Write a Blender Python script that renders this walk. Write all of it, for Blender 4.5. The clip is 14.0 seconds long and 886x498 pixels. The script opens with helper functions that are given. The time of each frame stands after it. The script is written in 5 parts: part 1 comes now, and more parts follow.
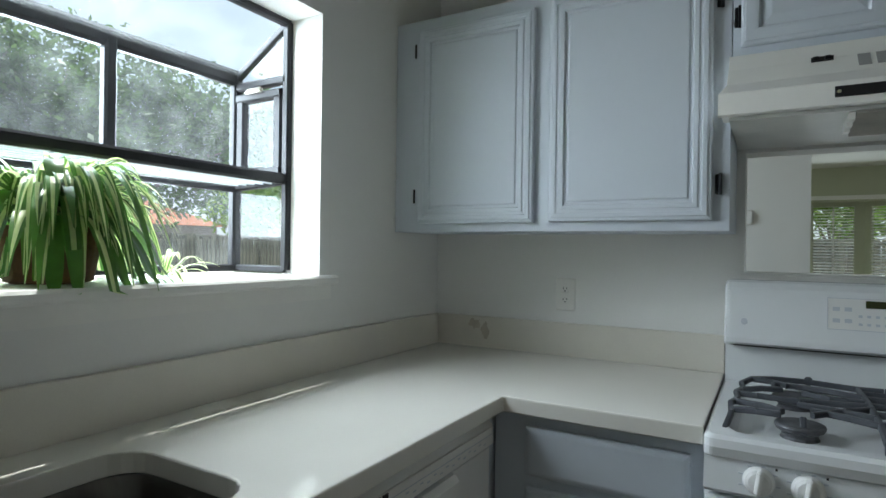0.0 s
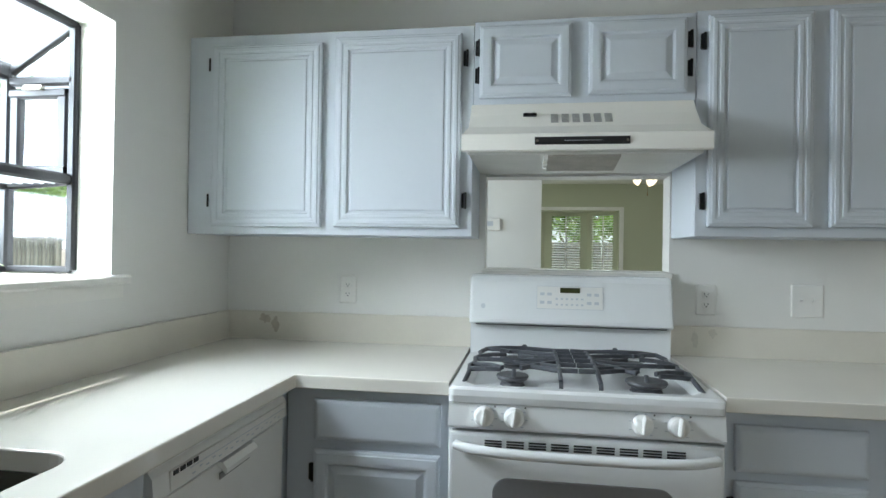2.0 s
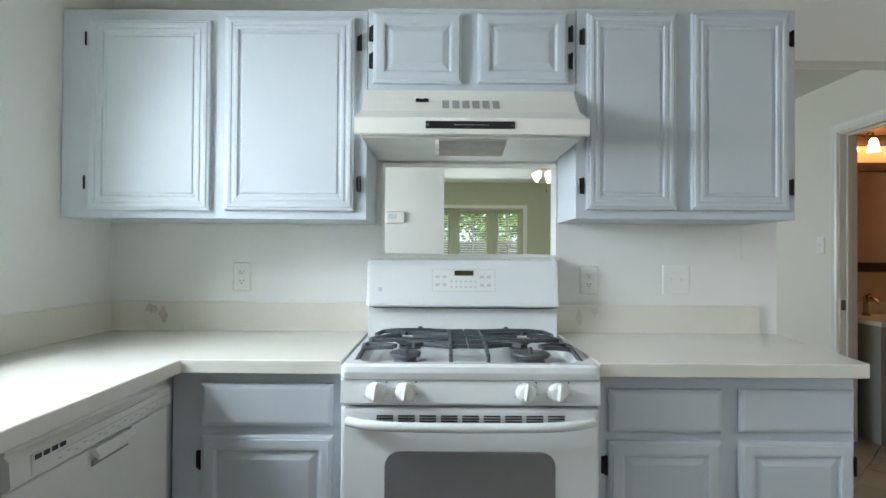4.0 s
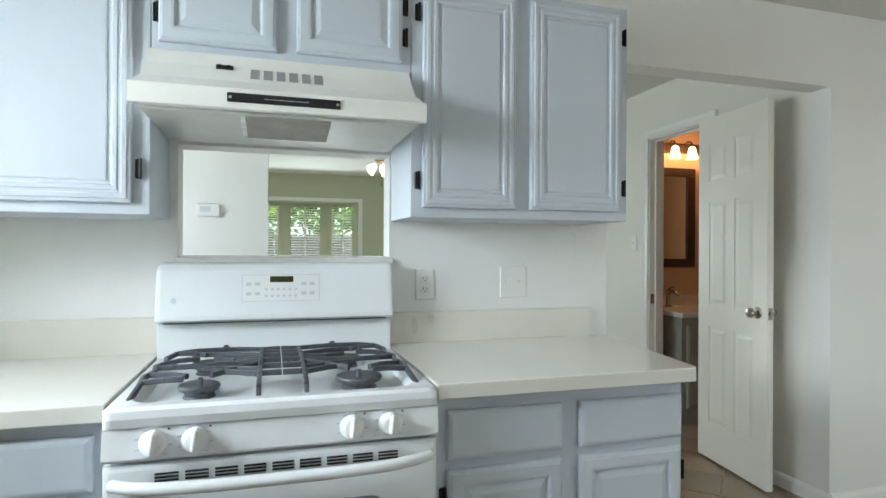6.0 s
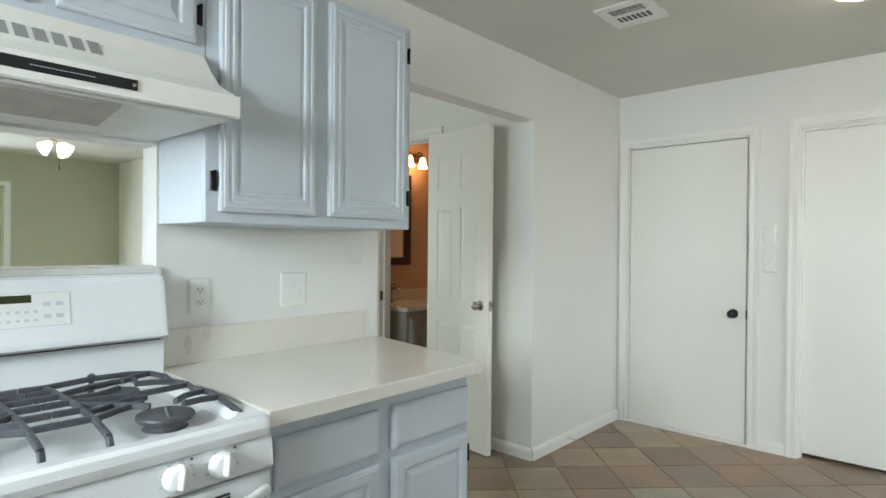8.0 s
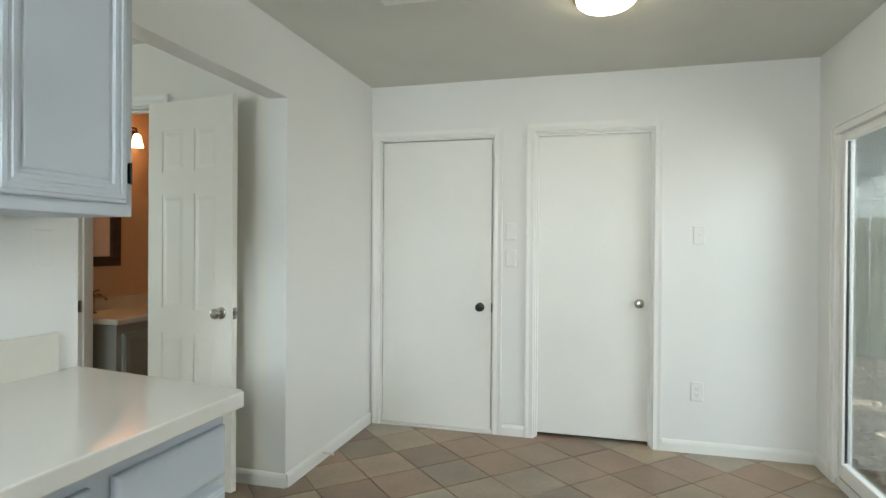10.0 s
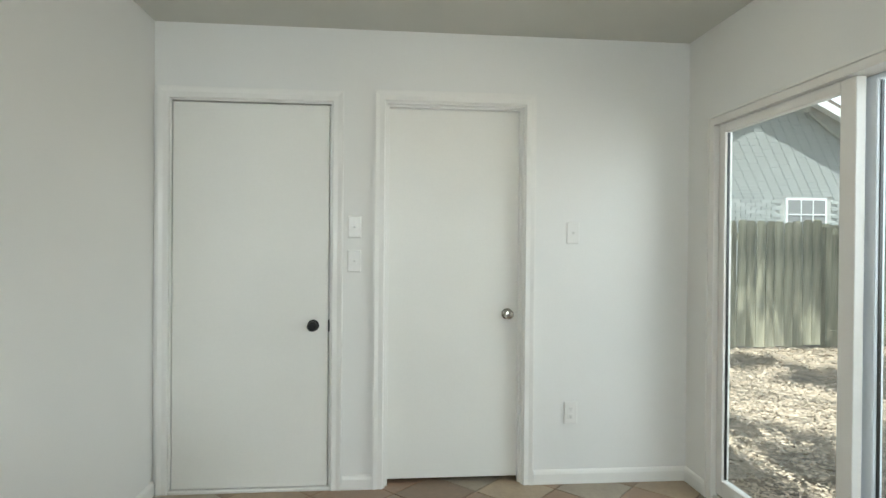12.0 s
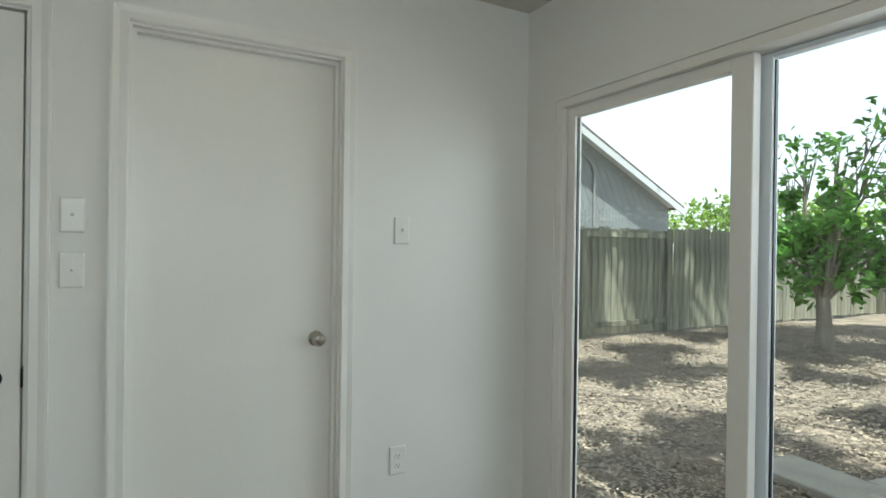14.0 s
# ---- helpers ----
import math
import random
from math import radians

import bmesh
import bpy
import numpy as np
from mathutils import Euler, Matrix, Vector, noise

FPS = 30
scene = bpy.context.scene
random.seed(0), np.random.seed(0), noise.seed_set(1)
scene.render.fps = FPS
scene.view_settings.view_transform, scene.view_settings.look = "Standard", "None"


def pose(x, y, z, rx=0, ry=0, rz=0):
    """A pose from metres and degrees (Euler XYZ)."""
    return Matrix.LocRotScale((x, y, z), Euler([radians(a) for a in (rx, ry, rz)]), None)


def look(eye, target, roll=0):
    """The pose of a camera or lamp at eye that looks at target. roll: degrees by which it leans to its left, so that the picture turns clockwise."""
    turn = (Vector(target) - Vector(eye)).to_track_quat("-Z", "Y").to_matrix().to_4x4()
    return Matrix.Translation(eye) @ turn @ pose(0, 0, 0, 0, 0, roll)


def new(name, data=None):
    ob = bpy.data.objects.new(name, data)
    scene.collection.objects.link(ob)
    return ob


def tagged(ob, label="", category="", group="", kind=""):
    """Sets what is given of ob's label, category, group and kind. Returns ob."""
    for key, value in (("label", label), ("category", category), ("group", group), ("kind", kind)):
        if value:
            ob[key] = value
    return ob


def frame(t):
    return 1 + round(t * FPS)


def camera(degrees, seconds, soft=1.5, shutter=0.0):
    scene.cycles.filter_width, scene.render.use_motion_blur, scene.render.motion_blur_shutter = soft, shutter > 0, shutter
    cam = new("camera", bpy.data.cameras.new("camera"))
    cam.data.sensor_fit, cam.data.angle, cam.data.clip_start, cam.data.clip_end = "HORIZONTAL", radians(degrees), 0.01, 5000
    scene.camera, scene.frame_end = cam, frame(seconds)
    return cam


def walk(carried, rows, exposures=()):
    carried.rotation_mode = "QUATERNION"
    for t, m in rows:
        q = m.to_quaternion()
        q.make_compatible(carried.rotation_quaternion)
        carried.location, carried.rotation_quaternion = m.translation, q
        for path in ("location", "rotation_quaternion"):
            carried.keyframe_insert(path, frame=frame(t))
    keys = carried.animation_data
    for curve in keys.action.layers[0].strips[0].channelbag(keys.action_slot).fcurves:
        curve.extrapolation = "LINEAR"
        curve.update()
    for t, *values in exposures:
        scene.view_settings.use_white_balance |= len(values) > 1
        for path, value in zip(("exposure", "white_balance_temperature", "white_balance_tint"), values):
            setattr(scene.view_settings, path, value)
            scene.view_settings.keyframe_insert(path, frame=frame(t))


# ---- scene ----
cam = camera(75.8, 14.0)
PATH = [
    (0, (1.225, -2.079, 1.3), (0.225, -0.347, 1.299), 0.8),
    (0.5, (1.256, -2.172, 1.315), (0.457, -0.339, 1.321), 0.9),
    (1, (1.293, -2.263, 1.332), (0.677, -0.361, 1.339), 0.9),
    (1.5, (1.304, -2.346, 1.337), (0.863, -0.396, 1.344), 0.9),
    (2, (1.328, -2.388, 1.3), (1.033, -0.409, 1.313), 0.9),
    (2.5, (1.348, -2.421, 1.286), (1.185, -0.428, 1.296), 0.8),
    (3, (1.384, -2.424, 1.252), (1.281, -0.427, 1.274), 0.7),
    (5.5, (1.411, -2.326, 1.225), (1.785, -0.362, 1.235), 0.2),
    (6, (1.466, -2.135, 1.263), (2.037, -0.218, 1.266), 0.3),
    (6.5, (1.453, -1.995, 1.283), (2.248, -0.16, 1.285), 0.3),
    (7, (1.341, -1.888, 1.301), (2.398, -0.191, 1.29), 0.3),
    (7.5, (1.238, -1.884, 1.309), (2.521, -0.351, 1.298), 0.4),
    (8, (1.146, -1.912, 1.309), (2.631, -0.573, 1.297), 0.5),
    (8.5, (1.143, -1.886, 1.302), (2.792, -0.753, 1.291), 0.6),
    (9, (1.176, -1.825, 1.294), (2.95, -0.902, 1.281), 0.5),
    (11.5, (1.969, -1.249, 1.3), (3.969, -1.266, 1.289), 0.5),
    (12, (2.213, -1.221, 1.298), (4.205, -1.4, 1.287), 0.5),
    (12.5, (2.477, -1.219, 1.302), (4.449, -1.551, 1.309), 0.5),
    (13, (2.713, -1.172, 1.306), (4.644, -1.696, 1.309), 0.6),
    (13.5, (2.892, -1.194, 1.287), (4.753, -1.928, 1.285), 0.7),
    (14, (3.031, -1.202, 1.306), (4.789, -2.157, 1.299), 0.8),
]
walk(cam, [(t, look(eye, target, roll)) for t, eye, target, roll in PATH],
     exposures=[(0.0, 0.05, 5900, 3), (1.5, 0.78, 5950, 4), (3.0, 1.2, 5950, 4), (5.5, 1.47, 5950, 4), (6.5, 1.53, 5980, 3), (7.5, 1.6, 6050, 3), (9.0, 1.6, 6100, 2), (11.5, 1.43, 6150, 2), (12.5, 1.27, 6180, 2), (14.0, 0.83, 6080, 1)])


# ---- world, sun and exposure ----
SUN = Vector((-0.235, 0.05, 0.96)).normalized()
world = bpy.data.worlds.new("World")
scene.world = world
world.use_nodes = True
sky = world.node_tree.nodes.new("ShaderNodeTexSky")
sky.sky_type, sky.sun_disc = "NISHITA", False
sky.sun_elevation = math.asin(SUN.z)
sky.sun_rotation = math.atan2(SUN.x, SUN.y)
sky.dust_density, sky.air_density, sky.ozone_density = 2.0, 1.0, 1.0
haze = world.node_tree.nodes.new("ShaderNodeMix")
haze.data_type = "RGBA"
haze.inputs[0].default_value = 0.6
haze.inputs[7].default_value = (6.4, 6.5, 6.55, 1)
world.node_tree.links.new(sky.outputs[0], haze.inputs[6])
world.node_tree.links.new(haze.outputs[2], world.node_tree.nodes["Background"].inputs[0])
world.node_tree.nodes["Background"].inputs[1].default_value = 0.15
sun = new("sun", bpy.data.lights.new("sun", "SUN"))
sun.data.energy, sun.data.angle, sun.data.color = 5.0, radians(0.6), (1, 0.95, 0.87)
sun.matrix_world = look((0, 0, 30) , Vector((0, 0, 30)) - SUN)


def lamp(name, m, kind, watts, colour, size=0.05, size_y=None):
    ob = new(name, bpy.data.lights.new(name, kind))
    ob.data.energy, ob.data.color = watts, colour
    if kind == "AREA":
        ob.data.shape, ob.data.size, ob.data.size_y = "RECTANGLE", size, size_y or size
    else:
        ob.data.shadow_soft_size = size
    ob.matrix_world = m
    return ob


DAY = (0.93, 0.97, 1.0)
WINDOW = (0.94, 0.965, 1.0)
SHADE = (0.98, 0.98, 1.0)
lamp("sky_at_garden_window", look((-0.62, -1.18, 1.86), (0.75, -1.22, 1.2)), "AREA", 64, WINDOW, 1.0, 1.15)
lamp("sky_at_sliding_door", look((3.7, -3.95, 1.7), (4.35, -1.2, 0.95)), "AREA", 11, SHADE, 1.7, 1.4)
# added fill lamp behind an invented window in the unseen west wall
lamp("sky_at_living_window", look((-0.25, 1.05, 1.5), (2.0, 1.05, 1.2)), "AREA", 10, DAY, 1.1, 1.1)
lamp("sky_at_bay_window", look((1.965, 6.94, 1.3), (1.965, 0, -0.8)), "AREA", 20, DAY, 1.4, 1.4)


# ---- materials ----
def mat(name, col, rough=0.5, metal=0.0, var=0.06, scale=3.0, bump=0.05, fine=90.0, col2=None, detail=4.0, spec=0.5, sharp=None, stretch=None, by_object=0.0, by_island=0.0, rvar=0.0, dist=0.002, trans=0.0):
    """A surface with broad stains, fine grain and relief."""
    m = bpy.data.materials.new(name)
    m.use_nodes = True
    nt = m.node_tree
    N, L = nt.nodes, nt.links
    b = N["Principled BSDF"]
    b.inputs["Metallic"].default_value = metal
    b.inputs["Roughness"].default_value = rough
    b.inputs["Specular IOR Level"].default_value = spec
    tc = N.new("ShaderNodeTexCoord")
    src = tc.outputs["Object"]
    if stretch:
        mp = N.new("ShaderNodeMapping")
        mp.inputs["Scale"].default_value = stretch
        L.new(src, mp.inputs[0])
        src = mp.outputs[0]
    big, small = N.new("ShaderNodeTexNoise"), N.new("ShaderNodeTexNoise")
    big.inputs["Scale"].default_value, big.inputs["Detail"].default_value = scale, detail
    small.inputs["Scale"].default_value, small.inputs["Detail"].default_value = fine, 3.0
    L.new(src, big.inputs["Vector"])
    L.new(src, small.inputs["Vector"])
    ramp = N.new("ShaderNodeValToRGB")
    lo, hi = sharp or (0.3, 0.7)
    ramp.color_ramp.elements[0].position, ramp.color_ramp.elements[1].position = lo, hi
    a = col2 or [c * (1 - var) for c in col]
    z = col if col2 else [min(1, c * (1 + var)) for c in col]
    ramp.color_ramp.elements[0].color, ramp.color_ramp.elements[1].color = (*a, 1), (*z, 1)
    L.new(big.outputs[0], ramp.inputs[0])
    colour = ramp.outputs[0]
    hsv = N.new("ShaderNodeHueSaturation")
    mr = N.new("ShaderNodeMapRange")
    mr.inputs["To Min"].default_value, mr.inputs["To Max"].default_value = 1 - var, 1 + var
    L.new(small.outputs[0], mr.inputs[0])
    value = mr.outputs[0]
    for amount, node, out in ((by_object, "ShaderNodeObjectInfo", "Random"), (by_island, "ShaderNodeNewGeometry", "Random Per Island")):
        if amount:
            info, r2, mul = N.new(node), N.new("ShaderNodeMapRange"), N.new("ShaderNodeMath")
            r2.inputs["To Min"].default_value, r2.inputs["To Max"].default_value = 1 - amount, 1 + amount
            L.new(info.outputs[out], r2.inputs[0])
            mul.operation = "MULTIPLY"
            L.new(value, mul.inputs[0])
            L.new(r2.outputs[0], mul.inputs[1])
            value = mul.outputs[0]
    L.new(value, hsv.inputs["Value"])
    L.new(colour, hsv.inputs["Color"])
    L.new(hsv.outputs[0], b.inputs["Base Color"])
    if rvar:
        rr = N.new("ShaderNodeMapRange")
        rr.inputs["To Min"].default_value, rr.inputs["To Max"].default_value = rough - rvar, rough + rvar
        L.new(big.outputs[0], rr.inputs[0])
        L.new(rr.outputs[0], b.inputs["Roughness"])
    if bump:
        bm_ = N.new("ShaderNodeBump")
        bm_.inputs["Strength"].default_value, bm_.inputs["Distance"].default_value = bump, dist
        L.new(small.outputs[0], bm_.inputs["Height"])
        L.new(bm_.outputs[0], b.inputs["Normal"])
    if trans:
        tl, mx, brighter = N.new("ShaderNodeBsdfTranslucent"), N.new("ShaderNodeMixShader"), N.new("ShaderNodeHueSaturation")
        brighter.inputs["Value"].default_value, brighter.inputs["Hue"].default_value = 2.0, 0.485
        L.new(hsv.outputs[0], brighter.inputs["Color"])
        L.new(brighter.outputs[0], tl.inputs[0])
        mx.inputs[0].default_value = trans
        L.new(b.outputs[0], mx.inputs[1])
        L.new(tl.outputs[0], mx.inputs[2])
        L.new(mx.outputs[0], N["Material Output"].inputs[0])
    return m


def glow(name, col, strength):
    m = bpy.data.materials.new(name)
    m.use_nodes = True
    b = m.node_tree.nodes["Principled BSDF"]
    b.inputs["Base Color"].default_value = (0.9, 0.88, 0.82, 1)
    b.inputs["Emission Color"].default_value, b.inputs["Emission Strength"].default_value = (*col, 1), strength
    return m


def glass(name, rough=0.0, tint=(1, 1, 1), dust=0.0):
    """A thin clear pane: mostly see-through with a mirror share."""
    m = bpy.data.materials.new(name)
    m.use_nodes = True
    N, L = m.node_tree.nodes, m.node_tree.links
    N.clear()
    out, mix, tr, gl, fr = [N.new(n) for n in ("ShaderNodeOutputMaterial", "ShaderNodeMixShader", "ShaderNodeBsdfTransparent", "ShaderNodeBsdfGlossy", "ShaderNodeLayerWeight")]
    tr.inputs[0].default_value = (*tint, 1)
    gl.inputs["Roughness"].default_value = rough
    fr.inputs[0].default_value = 0.12
    mul = N.new("ShaderNodeMath")
    mul.operation, mul.inputs[1].default_value = "MULTIPLY_ADD", 0.5
    mul.inputs[2].default_value = 0.03
    L.new(fr.outputs["Fresnel"], mul.inputs[0])
    L.new(mul.outputs[0], mix.inputs[0])
    L.new(tr.outputs[0], mix.inputs[1])
    L.new(gl.outputs[0], mix.inputs[2])
    L.new(mix.outputs[0], out.inputs[0])
    if dust:
        film, dirt, tc, no, mr = [N.new(n) for n in ("ShaderNodeMixShader", "ShaderNodeBsdfTranslucent", "ShaderNodeTexCoord", "ShaderNodeTexNoise", "ShaderNodeMapRange")]
        dirt.inputs[0].default_value = (0.75, 0.78, 0.78, 1)
        no.inputs["Scale"].default_value, no.inputs["Detail"].default_value = 9, 8
        mr.inputs["From Min"].default_value, mr.inputs["From Max"].default_value = 0.35, 0.75
        mr.inputs["To Min"].default_value, mr.inputs["To Max"].default_value = dust * 0.4, dust * 1.8
        L.new(tc.outputs["Object"], no.inputs["Vector"])
        L.new(no.outputs[0], mr.inputs[0])
        L.new(mr.outputs[0], film.inputs[0])
        L.new(mix.outputs[0], film.inputs[1])
        L.new(dirt.outputs[0], film.inputs[2])
        L.new(film.outputs[0], out.inputs[0])
    return m


M_WALL = mat("wall_paint", (0.81, 0.805, 0.775), 0.6, var=0.02, scale=1.2, bump=0.12, fine=140)
# wall paint tinted cream: the hall's warm light is put into the colour
M_HALL_WARM = mat("warm_light_hall_paint", (0.82, 0.80, 0.73), 0.6, var=0.02, scale=1.2, bump=0.12, fine=140)
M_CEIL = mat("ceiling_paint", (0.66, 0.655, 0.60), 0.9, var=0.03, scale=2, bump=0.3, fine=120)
M_SAGE = mat("sage_paint", (0.53, 0.55, 0.415), 0.7, var=0.03, scale=1.2, bump=0.12, fine=140)
M_TRIM = mat("trim_paint", (0.84, 0.83, 0.79), 0.35, var=0.02, scale=4, bump=0.03, fine=60)
M_DOOR = mat("door_paint", (0.83, 0.82, 0.77), 0.4, var=0.02, scale=2, bump=0.04, fine=80)
# door paint with the warm glow falling on the open door mixed in
M_DOOR_WARM = mat("warm_light_door_paint", (0.84, 0.81, 0.735), 0.38, var=0.02, scale=2, bump=0.04, fine=80)
M_CAB = mat("cabinet_paint", (0.58, 0.62, 0.67), 0.6, var=0.012, scale=3, bump=0.02, fine=60, spec=0.35)
M_HINGE = mat("black_hinge", (0.015, 0.015, 0.016), 0.35, 0.6, bump=0.0)
M_COUNTER = mat("quartz", (0.79, 0.765, 0.70), 0.075, var=0.025, scale=2.5, bump=0.0, fine=350, rvar=0.03)
M_SPLASH = mat("quartz_upstand", (0.73, 0.695, 0.615), 0.28, var=0.05, scale=3.5, bump=0.0, fine=300)
M_SMUDGE = mat("grey_smudge", (0.63, 0.60, 0.53), 0.35, var=0.06, scale=14, bump=0.0, fine=120)
M_STAIN = mat("water_stain", (0.52, 0.47, 0.39), 0.5, var=0.12, scale=20, bump=0.0, fine=120)
M_ENAMEL = mat("white_enamel", (0.83, 0.85, 0.86), 0.17, var=0.012, scale=3, bump=0.01, fine=40)
M_ENAMEL2 = mat("white_plastic", (0.82, 0.82, 0.80), 0.35, var=0.015, scale=6, bump=0.02, fine=80)
M_IRON = mat("cast_iron", (0.075, 0.08, 0.092), 0.5, 0.1, var=0.2, scale=30, bump=0.25, fine=220)
M_CAPS = mat("burner_cap", (0.085, 0.087, 0.095), 0.45, 0.1, var=0.2, scale=40, bump=0.2, fine=160)
# darker than bare steel: the sink bowl's shade is in the colour
M_STEEL = mat("shaded_brushed_steel", (0.15, 0.145, 0.135), 0.33, 1.0, var=0.08, scale=6, bump=0.05, fine=200, stretch=(1, 12, 1))
M_NICKEL = mat("satin_nickel", (0.42, 0.39, 0.34), 0.25, 1.0, var=0.05, bump=0.0)
M_BLACK = mat("black_plastic", (0.012, 0.012, 0.013), 0.3, var=0.1, bump=0.0)
M_OVENGLASS = mat("oven_glass", (0.20, 0.20, 0.205), 0.12, var=0.05, scale=5, bump=0.0, spec=0.8)
M_LCD = mat("display_glass", (0.04, 0.045, 0.015), 0.15, var=0.1, bump=0.0)
M_VENT = mat("vent_slot_grey", (0.30, 0.30, 0.29), 0.6, var=0.05, bump=0.0)
M_GREY = mat("grey_print", (0.58, 0.61, 0.65), 0.5, var=0.05, bump=0.0)
M_HOOD = mat("hood_enamel", (0.87, 0.855, 0.80), 0.28, var=0.015, scale=5, bump=0.02, fine=60)
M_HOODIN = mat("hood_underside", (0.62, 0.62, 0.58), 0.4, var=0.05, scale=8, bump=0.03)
M_FILTER = mat("greasy_filter", (0.42, 0.40, 0.36), 0.5, 0.5, var=0.15, scale=15, bump=0.5, fine=300)
M_BRONZE = mat("bronze_frame", (0.026, 0.026, 0.029), 0.4, 0.4, var=0.15, scale=10, bump=0.05)
M_VINYL = mat("white_vinyl", (0.80, 0.78, 0.74), 0.4, var=0.02, scale=4, bump=0.02)
M_VINYL2 = mat("outer_vinyl", (0.74, 0.78, 0.82), 0.4, var=0.03, scale=4, bump=0.02)
M_GLASS = glass("clear_glass", tint=(0.972, 1.0, 0.996))
M_GLASS_DUSTY = glass("garden_window_glass", 0.1, (0.97, 0.99, 0.99), 0.012)
M_TILES = [mat("floor_tile", col, 0.36, var=0.16, scale=4.5, bump=0.2, fine=40, col2=col2, by_object=0.14, rvar=0.08, detail=7)
           for col, col2 in (((0.35, 0.25, 0.165), (0.25, 0.18, 0.12)), ((0.325, 0.213, 0.14), (0.235, 0.16, 0.108)), ((0.36, 0.28, 0.188), (0.26, 0.20, 0.135)), ((0.30, 0.235, 0.167), (0.205, 0.162, 0.118)), ((0.385, 0.33, 0.25), (0.29, 0.245, 0.185)), ((0.29, 0.20, 0.136), (0.20, 0.145, 0.10)))]
M_GROUT = mat("grout", (0.17, 0.13, 0.10), 0.9, var=0.1, scale=10, bump=0.3)
M_CARPET = mat("hall_floor", (0.42, 0.36, 0.29), 0.6, var=0.12, scale=8, bump=0.3)
M_PLATE = mat("switch_plate", (0.81, 0.80, 0.765), 0.3, var=0.01, bump=0.0)
M_BLIND = mat("blind_slat", (0.82, 0.82, 0.79), 0.5, var=0.02, bump=0.0)
M_WOODFRAME = mat("dark_wood", (0.05, 0.028, 0.018), 0.4, var=0.3, scale=6, bump=0.1, stretch=(1, 1, 6))
M_BRASS = mat("antique_brass", (0.35, 0.24, 0.11), 0.35, 1.0, var=0.1, bump=0.0)
M_TERRA = mat("wicker", (0.16, 0.075, 0.035), 0.7, var=0.3, scale=20, bump=0.6, fine=120)
M_LEAF = mat("plant_leaf", (0.075, 0.19, 0.03), 0.32, var=0.25, scale=6, bump=0.1, fine=60, by_object=0.25, trans=0.3)
M_LEAFPALE = mat("leaf_stripe", (0.52, 0.60, 0.30), 0.35, var=0.12, scale=9, bump=0.05, trans=0.42)
# weathered grain; its pale-dark contrast also paints in streaks of sunlight
M_FENCE = mat("weathered_sunstreak_board", (0.44, 0.415, 0.315), 0.9, var=0.26, scale=1.6, bump=0.6, fine=26, stretch=(7, 7, 0.7), by_object=0.22, col2=(0.12, 0.125, 0.10))
M_GROUND = mat("leaf_litter", (0.29, 0.232, 0.175), 0.95, var=0.3, scale=3.0, bump=0.9, fine=34, col2=(0.10, 0.088, 0.072), detail=9, dist=0.02)
M_LITTER = mat("dry_leaf", (0.34, 0.275, 0.21), 0.8, var=0.2, scale=5, bump=0.2, by_island=0.4)
M_PAVER = mat("concrete_paver", (0.36, 0.33, 0.285), 0.9, var=0.12, scale=4, bump=0.4, fine=60, by_object=0.1)
M_BARK = mat("bark", (0.25, 0.215, 0.17), 0.9, var=0.3, scale=5, bump=0.8, fine=30, stretch=(3, 3, 0.8), dist=0.01)
M_TREELEAF = mat("tree_leaf", (0.125, 0.27, 0.055), 0.45, var=0.2, scale=0.5, bump=0.0, by_island=0.45, trans=0.42)
M_TREELEAF2 = mat("pale_tree_leaf", (0.17, 0.28, 0.05), 0.45, var=0.2, scale=0.5, bump=0.0, by_island=0.4, trans=0.42)
M_OAKLEAF = mat("oak_leaf", (0.075, 0.135, 0.04), 0.45, var=0.2, scale=0.5, bump=0.0, by_island=0.5, trans=0.42)
M_BRICK = mat("grey_brick", (0.39, 0.41, 0.41), 0.9, var=0.1, scale=2, bump=0.3, fine=60, by_object=0.18)
M_MORTAR = mat("mortar", (0.43, 0.44, 0.43), 0.95, var=0.06, scale=3, bump=0.3)
M_FASCIA = mat("fascia_paint", (0.78, 0.80, 0.82), 0.5, var=0.03, bump=0.0)
M_ROOF = mat("roof_shingle", (0.16, 0.14, 0.125), 0.95, var=0.2, scale=6, bump=0.6, fine=40)
M_ROOFRED = mat("red_roof", (0.42, 0.17, 0.09), 0.9, var=0.15, scale=3, bump=0.5)
M_VANITY = mat("vanity_paint", (0.33, 0.33, 0.29), 0.45, var=0.04, scale=4, bump=0.03)
# orange of the vanity lamps' light is painted into this wall colour
M_BATH = mat("lamp_tinted_bath_paint", (0.70, 0.49, 0.33), 0.6, var=0.03, scale=2, bump=0.1, fine=140)
M_MIRROR = bpy.data.materials.new("mirror")
M_MIRROR.use_nodes = True
for key, value in (("Base Color", (0.9, 0.9, 0.9, 1)), ("Metallic", 1.0), ("Roughness", 0.02)):
    M_MIRROR.node_tree.nodes["Principled BSDF"].inputs[key].default_value = value
M_LAMPGLASS = glow("ceiling_lamp_glass", (1.0, 0.80, 0.55), 8.0)
M_BULBGLASS = glow("fan_lamp_glass", (1.0, 0.80, 0.52), 1.0)
M_VANITYGLASS = glow("vanity_lamp_glass", (1.0, 0.47, 0.18), 5.0)


